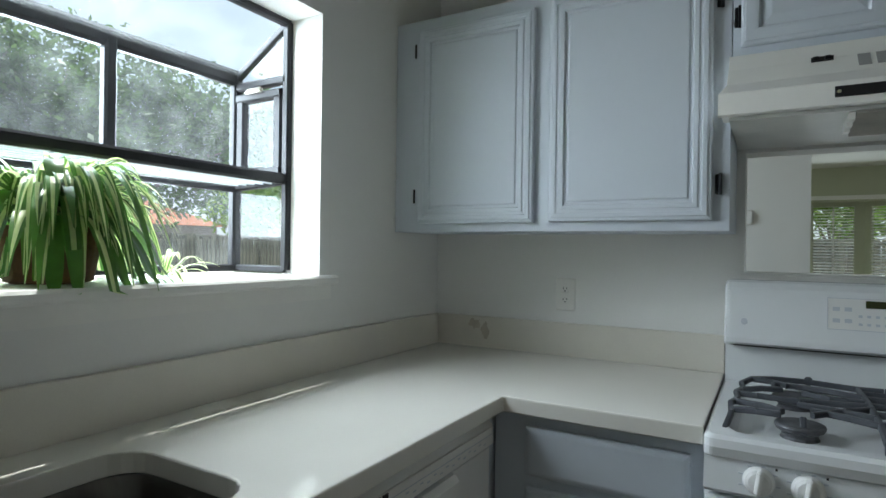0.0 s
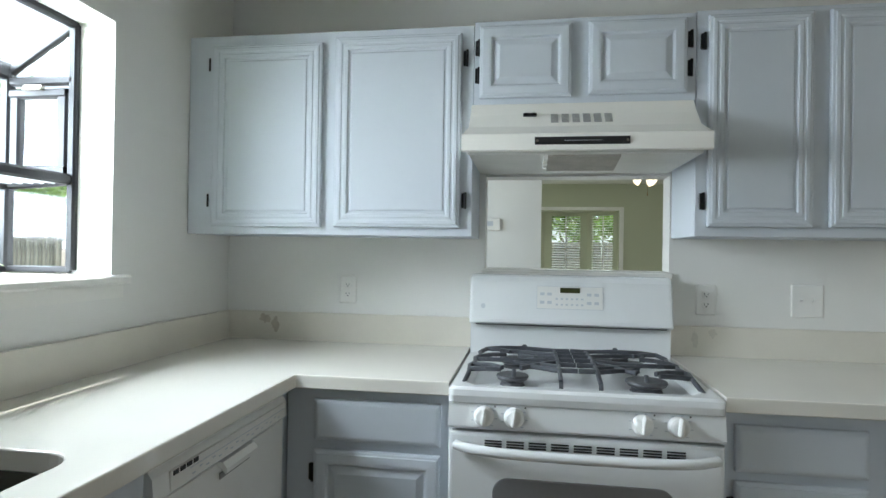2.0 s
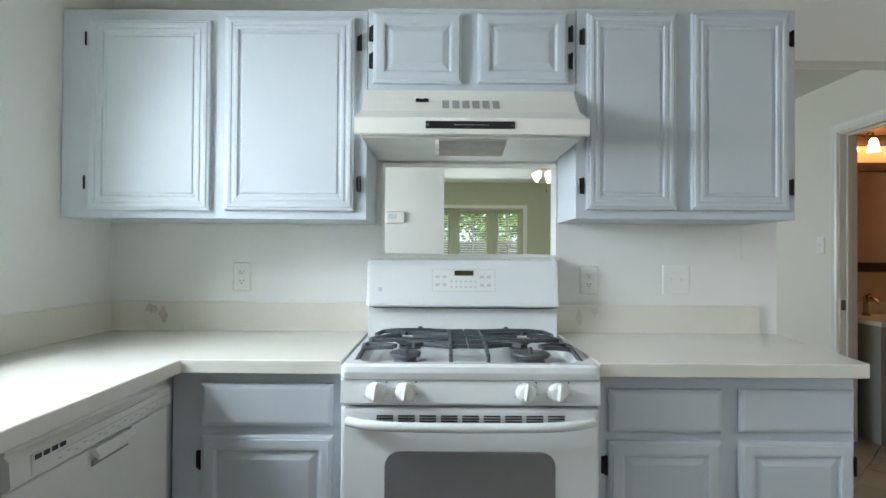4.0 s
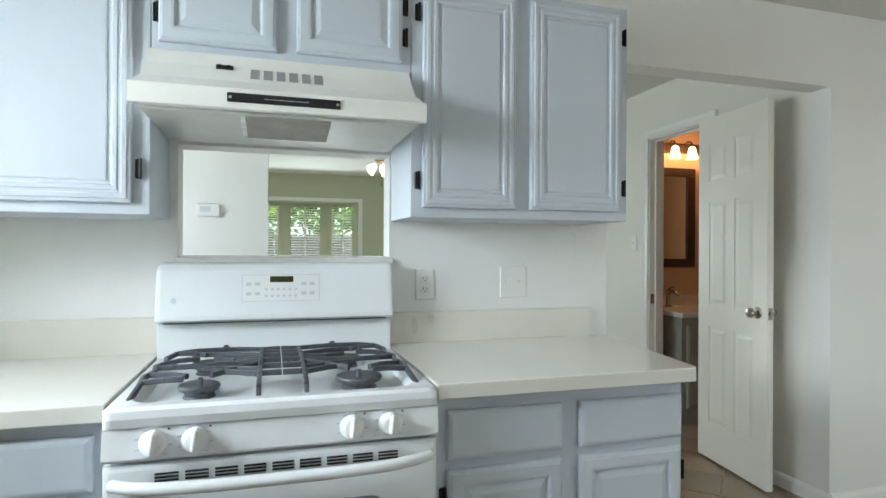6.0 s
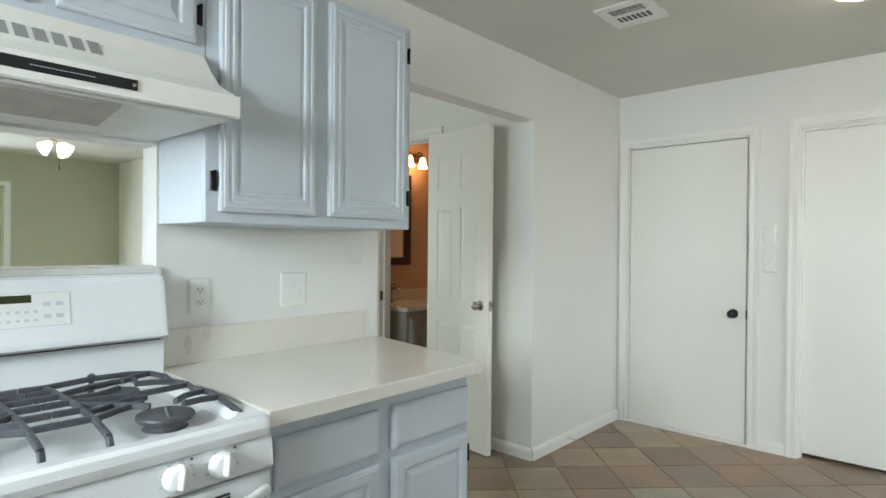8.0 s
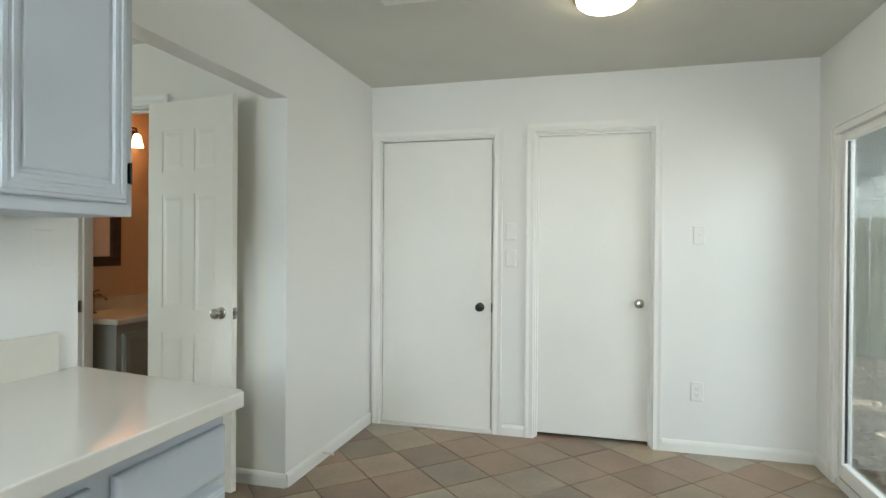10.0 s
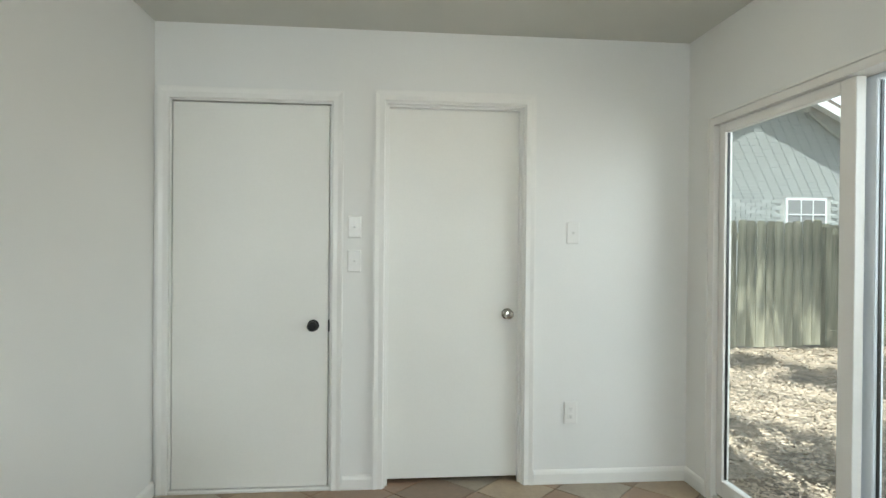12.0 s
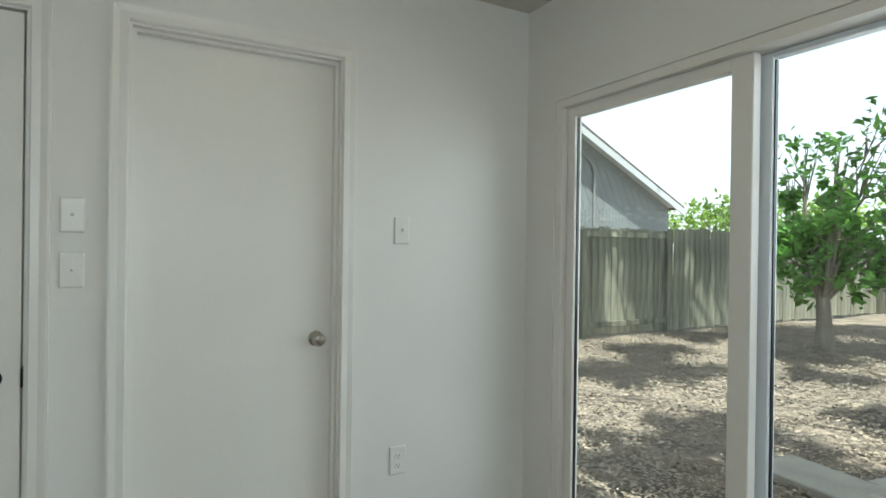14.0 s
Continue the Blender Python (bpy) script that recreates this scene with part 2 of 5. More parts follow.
# ---- mesh helpers ----
def part(name, bm, material, parent=None, label="", smooth=False):
    me = bpy.data.meshes.new(name)
    bmesh.ops.recalc_face_normals(bm, faces=bm.faces)
    bm.to_mesh(me)
    bm.free()
    for m in (material if isinstance(material, (list, tuple)) else [material]):
        me.materials.append(m)
    if smooth:
        for p in me.polygons:
            p.use_smooth = True
        me.set_sharp_from_angle(angle=radians(38))
    ob = new(name, me)
    if parent:
        ob.parent = parent
    if label:
        tagged(ob, label)
    return ob


def thing(name, m, label, category, group="", kind=""):
    ob = new(name)
    ob.empty_display_size = 0.1
    ob.matrix_world = m
    return tagged(ob, label, category, group, kind)


def box(bm, x0, x1, y0, y1, z0, z1, bevel=0.0, seg=1):
    vs = [bm.verts.new(v) for v in ((x0, y0, z0), (x1, y0, z0), (x1, y1, z0), (x0, y1, z0), (x0, y0, z1), (x1, y0, z1), (x1, y1, z1), (x0, y1, z1))]
    fs = [bm.faces.new([vs[i] for i in f]) for f in ((3, 2, 1, 0), (4, 5, 6, 7), (0, 1, 5, 4), (1, 2, 6, 5), (2, 3, 7, 6), (3, 0, 4, 7))]
    if bevel:
        es = list({e for f in fs for e in f.edges})
        bmesh.ops.bevel(bm, geom=es, offset=bevel, segments=seg, affect="EDGES", profile=0.6)
    return bm


def boxes(*args, bevel=0.0):
    bm = bmesh.new()
    for a in args:
        box(bm, *a, bevel=bevel)
    return bm


def loops(bm, rows, cap0=True, cap1=True, closed=False):
    """Skin a row of equal-length vertex loops."""
    rs = [[bm.verts.new(p) for p in r] for r in rows]
    n = len(rs[0])
    pairs = list(zip(rs, rs[1:])) + ([(rs[-1], rs[0])] if closed else [])
    for a, b in pairs:
        for i in range(n):
            bm.faces.new((a[i], a[(i + 1) % n], b[(i + 1) % n], b[i]))
    if not closed:
        if cap0:
            bm.faces.new(rs[0][::-1])
        if cap1:
            bm.faces.new(rs[-1])
    return bm


def rrect(x0, x1, y0, y1, z, r=0.0, n=4, flat="z"):
    """A rectangle with round corners, as a loop of points. flat: the axis it is square to."""
    pts = []
    if r <= 0:
        pts = [(x0, y0), (x1, y0), (x1, y1), (x0, y1)]
    else:
        for cx, cy, a in ((x1 - r, y0 + r, -90), (x1 - r, y1 - r, 0), (x0 + r, y1 - r, 90), (x0 + r, y0 + r, 180)):
            for i in range(n + 1):
                t = radians(a + 90 * i / n)
                pts.append((cx + r * math.cos(t), cy + r * math.sin(t)))
    return [(a, b, z) if flat == "z" else (a, z, b) if flat == "y" else (z, a, b) for a, b in pts]


def panel(bm, x0, x1, z0, z1, y, prof, r=0.0, n=4):
    """A moulded panel that faces -y: prof lists (inset, how far proud of y)."""
    rows = [rrect(x0 + i, x1 - i, z0 + i, z1 - i, y - d, max(0.0008, r - i) if r else 0, n, "y") for i, d in prof]
    return loops(bm, rows)


def ring(bm, centre, radius, axis, n=20):
    axis = Vector(axis).normalized()
    u = axis.orthogonal().normalized()
    v = axis.cross(u)
    return [Vector(centre) + radius * (math.cos(2 * math.pi * i / n) * u + math.sin(2 * math.pi * i / n) * v) for i in range(n)]


def lathe(bm, base, axis, prof, n=20):
    """prof: (radius, height along the axis)."""
    axis = Vector(axis).normalized()
    return loops(bm, [ring(bm, Vector(base) + axis * h, max(r, 0.0004), axis, n) for r, h in prof])


def tube(bm, pts, radius, n=8):
    pts = [Vector(p) for p in pts]
    rows = []
    ref = None
    for i, p in enumerate(pts):
        d = (pts[min(i + 1, len(pts) - 1)] - pts[max(i - 1, 0)]).normalized()
        if ref is None:
            ref = d.orthogonal().normalized()
        ref = (ref - d * ref.dot(d)).normalized()
        v = d.cross(ref)
        r = radius[i] if isinstance(radius, (list, tuple)) else radius
        rows.append([p + r * (math.cos(2 * math.pi * k / n) * ref + math.sin(2 * math.pi * k / n) * v) for k in range(n)])
    return loops(bm, rows)


def bar(bm, a, b, w, h):
    """A square bar from a to b, w wide and h high."""
    a, b = Vector(a), Vector(b)
    d = (b - a).normalized()
    s = d.cross(Vector((0, 0, 1)))
    s = s.normalized() * w / 2 if s.length > 1e-4 else Vector((w / 2, 0, 0))
    up = s.cross(d).normalized() * h / 2
    k = 0.6
    sec = lambda p: [p - s * k - up, p + s * k - up, p + s - up * k, p + s + up * k, p + s * k + up, p - s * k + up, p - s + up * k, p - s - up * k]
    return loops(bm, [sec(a), sec(b)])


def wall(name, along, u0, u1, t0, t1, z0, z1, holes=(), material=None, label=""):
    """A wall along x or y from u0 to u1, from t0 to t1 thick, with openings (u0, u1, z0, z1) right through."""
    us = sorted({u0, u1, *(h[0] for h in holes), *(h[1] for h in holes)})
    zs = sorted({z0, z1, *(h[2] for h in holes), *(h[3] for h in holes)})
    us, zs = [u for u in us if u0 <= u <= u1], [z for z in zs if z0 <= z <= z1]
    full = lambda i, j: 0 <= i < len(us) - 1 and 0 <= j < len(zs) - 1 and not any(h[0] <= (us[i] + us[i + 1]) / 2 <= h[1] and h[2] <= (zs[j] + zs[j + 1]) / 2 <= h[3] for h in holes)
    bm, seen = bmesh.new(), {}

    def v(u, t, z):
        k = (u, t, z)
        if k not in seen:
            seen[k] = bm.verts.new((u, t, z) if along == "x" else (t, u, z))
        return seen[k]
    for i in range(len(us) - 1):
        for j in range(len(zs) - 1):
            if not full(i, j):
                continue
            a, b, c, d = us[i], us[i + 1], zs[j], zs[j + 1]
            for t in (t0, t1):
                bm.faces.new([v(a, t, c), v(b, t, c), v(b, t, d), v(a, t, d)])
            for ok, p, q in ((full(i - 1, j), (a, c), (a, d)), (full(i + 1, j), (b, c), (b, d)), (full(i, j - 1), (a, c), (b, c)), (full(i, j + 1), (a, d), (b, d))):
                if not ok:
                    bm.faces.new([v(p[0], t0, p[1]), v(q[0], t0, q[1]), v(q[0], t1, q[1]), v(p[0], t1, p[1])])
    ob = part(name, bm, material or M_WALL)
    return tagged(ob, label or "smooth off-white painted plaster wall", "wall", kind="structure")


# ---- the large structure ----
H = 2.44
EAST, SOUTH = 5.262, -2.87
# the northern opening is for the added window, out of view
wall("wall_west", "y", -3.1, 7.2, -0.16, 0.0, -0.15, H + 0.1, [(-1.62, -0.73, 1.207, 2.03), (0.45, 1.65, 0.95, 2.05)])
wall("wall_north", "x", 0.0, 6.1, 0.0, 0.115, 0.0, H + 0.05, [(1.15, 1.888, 1.234, 1.622), (2.83, 4.087, 0.0, 2.075)])
wall("wall_east", "y", SOUTH, 0.0, EAST, EAST + 0.12, 0.0, H + 0.05, [(-0.91, -0.073, 0.0, 2.055), (-1.945, -1.178, 0.0, 2.07)])
wall("wall_south", "x", 0.0, 6.1, SOUTH - 0.10, SOUTH, -0.15, H + 0.1, [(3.17, 5.037, 0.0, 1.965)])
# unseen wall behind the closed doors, added to stop daylight at their gaps
wall("wall_pantry", "y", SOUTH, 0.0, 5.98, 6.1, 0.0, H + 0.05)
wall("wall_hall_east", "y", 0.115, 7.0, 4.09, 4.21, 0.0, H + 0.05, [(0.80, 1.42, 0.0, 2.085)], M_HALL_WARM, "smooth painted hall wall with warm light tinted into its colour")
wall("wall_closet_south", "x", 0.0, 1.425, 1.95, 2.05, 0.0, H + 0.05)
wall("wall_closet_east", "y", 2.05, 2.6, 1.305, 1.425, 0.0, H + 0.05)
wall("wall_closet_north", "x", 0.72, 1.425, 2.6, 2.72, 0.0, H + 0.05)
wall("wall_living_west", "y", 2.72, 7.0, 0.72, 0.84, 0.0, H + 0.05, [], M_SAGE)
wall("wall_living_north", "x", 0.72, 4.21, 7.0, 7.14, -0.15, H + 0.05, [(1.165, 2.765, 0.45, 2.015)], M_SAGE, "sage green painted wall with a bay window")
wall("wall_bath_north", "x", 4.21, 6.1, 1.85, 1.97, 0.0, H + 0.05, (), M_BATH, "bathroom wall with orange lamp light painted into its colour")
wall("wall_bath_east", "y", 0.115, 1.85, 5.6, 5.72, 0.0, H + 0.05, (), M_BATH, "bathroom wall with orange lamp light painted into its colour")
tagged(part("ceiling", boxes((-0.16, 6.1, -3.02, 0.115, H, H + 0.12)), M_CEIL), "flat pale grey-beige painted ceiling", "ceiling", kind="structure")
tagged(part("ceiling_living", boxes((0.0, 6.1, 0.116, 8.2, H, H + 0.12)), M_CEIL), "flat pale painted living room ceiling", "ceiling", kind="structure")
floor = tagged(part("floor", boxes((-0.16, 6.1, -3.02, 0.115, -0.16, -0.006)), M_GROUT), "diagonal brown stone-look tile floor", "floor", kind="structure")
floor_hall = tagged(part("floor_hall", boxes((0.0, 6.1, 0.116, 7.0, -0.16, -0.006)), M_CARPET), "brown floor of hall and living room", "floor", kind="structure")


def baseboard(name, x0, y0, x1, y1, nx, ny):
    """A moulded skirting from one point to another; n: the way it faces."""
    prof = [(0.0, 0.0), (0.013, 0.0), (0.013, 0.055), (0.009, 0.068), (0.004, 0.075), (0.0, 0.077)]
    bm = bmesh.new()
    loops(bm, [[(x + nx * d, y + ny * d, z) for d, z in prof] for x, y in ((x0, y0), (x1, y1))])
    tagged(part(name, bm, M_TRIM), "low white painted wooden baseboard", "baseboard", kind="structure")


baseboard("baseboard_north", 4.09, -0.001, EAST, -0.001, 0, -1)
baseboard("baseboard_hall", 4.089, 0.0, 4.089, 0.735, -1, 0)
baseboard("baseboard_east_1", EAST - 0.001, -0.966, EAST - 0.001, -1.123, -1, 0)
baseboard("baseboard_east_2", EAST - 0.001, -2.0, EAST - 0.001, SOUTH, -1, 0)
baseboard("baseboard_south", 5.048, SOUTH + 0.001, EAST, SOUTH + 0.001, 0, 1)


# ---- kitchen ----
DOOR_PROF = [(0.0, 0.0), (0.0, 0.013), (0.003, 0.0165), (0.010, 0.0175), (0.013, 0.021), (0.024, 0.0215), (0.027, 0.019), (0.034, 0.019), (0.037, 0.0215), (0.048, 0.021), (0.052, 0.0145), (0.060, 0.014), (0.0635, 0.0175), (0.067, 0.018)]
SMALL_PROF = [(0.0, 0.0), (0.0, 0.013), (0.004, 0.017), (0.010, 0.018), (0.012, 0.021), (0.034, 0.022), (0.042, 0.021), (0.046, 0.012), (0.050, 0.011), (0.070, 0.0185), (0.073, 0.0195)]
DRAWER_PROF = [(0.0, 0.0), (0.0, 0.012), (0.003, 0.016), (0.010, 0.019), (0.016, 0.020)]


def hinge(parent, x, y, z):
    bm = bmesh.new()
    box(bm, x - 0.008, x + 0.008, y - 0.006, y, z - 0.028, z + 0.028, bevel=0.003)
    tube(bm, [(x + 0.006, y - 0.008, z - 0.03), (x + 0.006, y - 0.008, z + 0.03)], 0.005, 6)
    part("hinge", bm, M_HINGE, parent, "black metal hinge")


def cabinet(name, x0, x1, y0, y1, z0, z1, doors, drawers, material, m, label, group, kick=0.0, hinges=(), body_top=None):
    """Carcass with a face frame, moulded doors and drawer fronts; its front is at y0."""
    ob = thing(name, m, label, "cabinet", group)
    bm = boxes((x0, x1, y0 + 0.019, y1, z0 + kick, body_top or z1), (x0, x1, y0, y0 + 0.018, z0 + kick, z1), bevel=0.0015)
    if kick:
        box(bm, x0, x1, y0 + 0.075, y1, z0, z0 + kick - 0.001)
    part("body", bm, material, ob)
    for d in doors:
        bm = bmesh.new()
        panel(bm, *d, y0 - 0.001, SMALL_PROF if (d[3] - d[2]) < 0.4 or d[3] < 1.0 else DOOR_PROF)
        part("door", bm, material, ob)
    for d in drawers:
        bm = bmesh.new()
        panel(bm, *d, y0 - 0.001, DRAWER_PROF)
        part("drawer_front", bm, material, ob)
    for x, z in hinges:
        hinge(ob, x, y0, z)
    return ob


I = Matrix.Identity(4)
FR = -0.325
corner_cabinet = cabinet("wall_cabinet", 0.003, 1.124, FR, -0.002, 1.36, 2.13, [(0.112, 0.553, 1.389, 2.086), (0.606, 1.08, 1.391, 2.101)], [], M_CAB, I,
        "pale blue-grey painted wall cabinet with two raised-panel doors", "wall cabinets", hinges=[(1.094, 1.49), (1.094, 2.01)])
cabinet("wall_cabinet", 1.126, 1.892, FR, -0.002, 1.838, 2.142, [(1.146, 1.473, 1.86, 2.12), (1.53, 1.861, 1.864, 2.122)], [], M_CAB, I,
        "short pale blue-grey wall cabinet over the range hood", "wall cabinets", hinges=[(1.137, 1.945), (1.137, 2.045), (1.87, 1.95), (1.87, 2.05)])
cabinet("wall_cabinet", 1.894, 2.706, FR, -0.002, 1.37, 2.148, [(1.931, 2.262, 1.402, 2.126), (2.315, 2.675, 1.404, 2.129)], [], M_CAB, I,
        "pale blue-grey painted wall cabinet beside the hall opening", "wall cabinets", hinges=[(1.913, 1.49), (1.913, 2.04), (2.687, 1.49), (2.687, 2.04)])
for z in (1.49, 2.02):
    part("hinge", boxes((0.085, 0.091, FR - 0.004, FR, z - 0.025, z + 0.025)), M_HINGE, corner_cabinet, "thin dark hinge edge")

CT, CB = 0.907, 0.864
BF = -0.63
cabinet("base_cabinet", 0.565, 1.096, BF, -0.003, 0.0, CB - 0.002, [(0.66, 1.068, 0.14, 0.668)], [(0.66, 1.068, 0.697, 0.828)], M_CAB, I,
        "grey painted base cabinet with one drawer and one door", "base cabinets", kick=0.1, hinges=[(0.648, 0.59), (0.648, 0.22)])
cabinet("base_cabinet", 1.886, 2.70, BF, -0.003, 0.0, CB - 0.002, [(1.926, 2.276, 0.14, 0.657), (2.334, 2.688, 0.14, 0.657)], [(1.926, 2.276, 0.685, 0.819), (2.334, 2.69, 0.685, 0.819)], M_CAB, I,
        "grey-blue painted base cabinet with two drawers and doors", "base cabinets", kick=0.1, hinges=[(1.913, 0.58), (2.694, 0.58)])
WEST = pose(0, 0, 0, 0, 0, 90)
# along the west wall: local x runs north, the front faces east
cabinet("base_cabinet", -2.85, -1.332, -0.555, -0.003, 0.0, CB - 0.002, [(-2.80, -2.33, 0.14, 0.69), (-2.29, -1.83, 0.14, 0.69), (-1.79, -1.34, 0.14, 0.69)], [(-2.80, -2.33, 0.715, 0.85), (-2.29, -1.83, 0.715, 0.85), (-1.79, -1.34, 0.715, 0.85)], M_CAB, WEST,
        "grey painted sink base cabinet along the window wall", "base cabinets", kick=0.1, body_top=0.60)
cabinet("corner_filler", -0.66, -0.003, -0.555, -0.003, 0.0, CB - 0.002, [], [], M_CAB, WEST, "plain grey painted corner filler under the countertop", "base cabinets", kick=0.1)

# countertop: L-shaped with a sink cut-out, and a short run beyond the range
SX0, SX1, SY0, SY1 = 0.15, 0.50, -2.14, -1.42


def slab_with_hole():
    bm = bmesh.new()
    zs = (CB, CT)
    hole = rrect(SX0, SX1, SY0, SY1, 0, 0.07, 5)
    outer = [(0.0, -2.85), (0.606, -2.85), (0.606, -0.672), (1.097, -0.672), (1.097, 0.0), (0.0, 0.0)]
    for z in zs:
        o = [bm.verts.new((x, y, z)) for x, y in outer]
        h = [bm.verts.new((p[0], p[1], z)) for p in hole]
        es = [bm.edges.new((a, b)) for lp in (o, h) for a, b in zip(lp, lp[1:] + lp[:1])]
        bmesh.ops.triangle_fill(bm, use_beauty=True, edges=es)
        if z == CB:
            lo, lh = o, h
        else:
            for low, high in ((lo, o), (lh, h)):
                for i in range(len(low)):
                    j = (i + 1) % len(low)
                    bm.faces.new((low[i], low[j], high[j], high[i]))
    return bm


def soften(ob, width=0.004, seg=2):
    mod = ob.modifiers.new("edges", "BEVEL")
    mod.width, mod.segments, mod.limit_method, mod.angle_limit = width, seg, "ANGLE", radians(50)
    return ob


tagged(soften(part("countertop", slab_with_hole(), M_COUNTER)), "cream quartz L-shaped countertop with an undermount sink cut-out", "countertop")
bm = loops(bmesh.new(), [[(1.884, -0.69, z), (2.705, -0.69, z), (2.722, -0.67, z), (2.828, -0.003, z), (1.884, -0.003, z)] for z in (CB, CT)])
tagged(soften(part("countertop", bm, M_COUNTER)), "cream quartz countertop run between range and hall", "countertop")
for nm, b in (("backsplash", (0.0, 0.019, -2.85, -0.0195, CT, 1.03)), ("backsplash", (0.0, 1.097, -0.019, 0.0, CT, 1.03)), ("backsplash", (1.884, 2.748, -0.019, 0.0, CT, 1.025))):
    tagged(soften(part(nm, boxes(b), M_SPLASH), 0.002), "low beige stone upstand along the countertop", "backsplash")

# sink
sink = thing("sink", pose((SX0 + SX1) / 2, (SY0 + SY1) / 2, CB), "undermount stainless steel kitchen sink bowl", "sink")
sink_m = Matrix.Translation(-Vector(((SX0 + SX1) / 2, (SY0 + SY1) / 2, CB)))
bm = bmesh.new()
rows = [rrect(SX0 - 0.012 + i, SX1 + 0.012 - i, SY0 - 0.012 + i, SY1 + 0.012 - i, z, 0.08, 6) for i, z in ((-0.01, CB - 0.003), (0.006, CB - 0.003), (0.012, CB - 0.02), (0.018, CB - 0.16), (0.03, CB - 0.185), (0.06, CB - 0.195))]
loops(bm, rows, cap0=False)
bm.transform(sink_m)
part("bowl", bm, M_STEEL, sink, smooth=True)
bm = bmesh.new()
lathe(bm, (0.0, 0, -0.194), (0, 0, 1), [(0.045, 0), (0.045, 0.003), (0.03, 0.004), (0.028, -0.004)])
part("drain", bm, M_NICKEL, sink, smooth=True)

# dishwasher, front facing east
dw = thing("dishwasher", WEST @ pose(-0.998, 0, 0), "white built-in dishwasher with a control strip", "dishwasher")
X0, X1, FY = -0.328, 0.328, -0.57
part("body", boxes((X0, X1, FY + 0.03, -0.02, 0.1, CB - 0.004)), M_ENAMEL2, dw)
bm = bmesh.new()
panel(bm, X0 + 0.004, X1 - 0.004, 0.13, 0.768, FY + 0.029, [(0, 0), (0, 0.022), (0.004, 0.028)])
part("door", bm, M_ENAMEL2, dw)
bm = bmesh.new()
loops(bm, [[(x, FY + 0.029, 0.772), (x, FY - 0.004, 0.772), (x, FY - 0.010, 0.778), (x, FY - 0.006, 0.826), (x, FY + 0.004, 0.838), (x, FY + 0.002, 0.846), (x, FY + 0.006, 0.853), (x, FY + 0.029, 0.855)] for x in (X0 + 0.004, X1 - 0.004)])
cp = part("control_panel", bm, M_ENAMEL2, dw)
part("strip", boxes((-0.27, 0.315, FY - 0.0115, FY - 0.0065, 0.780, 0.824)), M_PLATE, cp)
part("line", boxes((-0.20, 0.31, FY - 0.0125, FY - 0.0117, 0.805, 0.8065)), M_GREY, cp)
for i in range(4):
    x = -0.262 + i * 0.025
    part("button", boxes((x, x + 0.018, FY - 0.0135, FY - 0.0117, 0.812, 0.822)), M_BLACK, cp)
for i in range(17):
    x = -0.19 + i * 0.028
    part("mark", boxes((x, x + 0.012, FY - 0.0125, FY - 0.0117, 0.788 + 0.007 * (i % 2), 0.791 + 0.007 * (i % 2))), M_GREY, cp)
bm = loops(bmesh.new(), [[(x, FY + 0.0005, 0.767), (x, FY - 0.012, 0.767), (x, FY - 0.024, 0.752), (x, FY - 0.024, 0.741), (x, FY - 0.019, 0.738), (x, FY - 0.008, 0.752), (x, FY + 0.0005, 0.757)] for x in (-0.06, -0.045, 0.085, 0.105)])
part("handle", bm, M_ENAMEL2, dw, smooth=False)
# flat grey strip painting the shade of a hollow below the handle
part("handle_recess", boxes((-0.055, 0.10, FY - 0.0025, FY - 0.0004, 0.722, 0.7375)), M_VENT, dw)
part("toe_kick", boxes((X0, X1, FY + 0.09, FY + 0.11, 0.0, 0.1)), M_ENAMEL2, dw)

# outlets and switches


def plate(name, m, w, h, label, kind):
    """A wall plate that faces -y in its own space, centred on its origin."""
    ob = thing(name, m, label, name.replace("_", " "), kind)
    bm = bmesh.new()
    panel(bm, -w / 2, w / 2, -h / 2, h / 2, 0, [(0, 0), (0, 0.002), (0.004, 0.006), (0.008, 0.0065)], 0.006, 3)
    part("plate", bm, M_PLATE, ob)
    return ob


def outlet(m, big=False):
    ob = plate("power_outlet", m, 0.076, 0.122, "white duplex power outlet on the wall", "outlets")
    for dz in (-0.02, 0.02):
        bm = bmesh.new()
        panel(bm, -0.0165, 0.0165, dz - 0.0135, dz + 0.0135, -0.0064, [(0, 0), (0, 0.0015), (0.002, 0.0025)], 0.008, 4)
        face = part("socket", bm, M_PLATE, ob)
        for x, hh in ((-0.0065, 0.004), (0.0065, 0.0032)):
            part("slot", boxes((x - 0.0011, x + 0.0011, -0.0096, -0.0088, dz + 0.003 - hh, dz + 0.003 + hh)), M_BLACK, face)
        part("slot", boxes((-0.0022, 0.0022, -0.0096, -0.0088, dz - 0.0085, dz - 0.0045)), M_BLACK, face)


def switch(m, gangs=1, tall=0.118, dots=1):
    ob = plate("light_switch", m, 0.072 + 0.046 * (gangs - 1), tall, "white toggle light switch plate on the wall" if gangs == 1 else "white double switch plate on the wall", "switches")
    for g in range(gangs):
        x = (g - (gangs - 1) / 2) * 0.046
        bm = boxes((x - 0.005, x + 0.005, -0.008, -0.0064, -0.0125, 0.0125))
        loops(bm, [[(x - 0.004, y, z - 0.004), (x + 0.004, y, z - 0.004), (x + 0.004, y, z + 0.004), (x - 0.004, y, z + 0.004)] for y, z in ((-0.008, 0.0), (-0.02, 0.008))])
        part("toggle", bm, M_PLATE, ob)
        for z in (-0.03, 0.03):
            bm = bmesh.new()
            lathe(bm, (x, -0.0064, z), (0, -1, 0), [(0.003, 0), (0.003, 0.0012), (0.001, 0.0018)], 8)
            part("screw", bm, M_PLATE, ob)


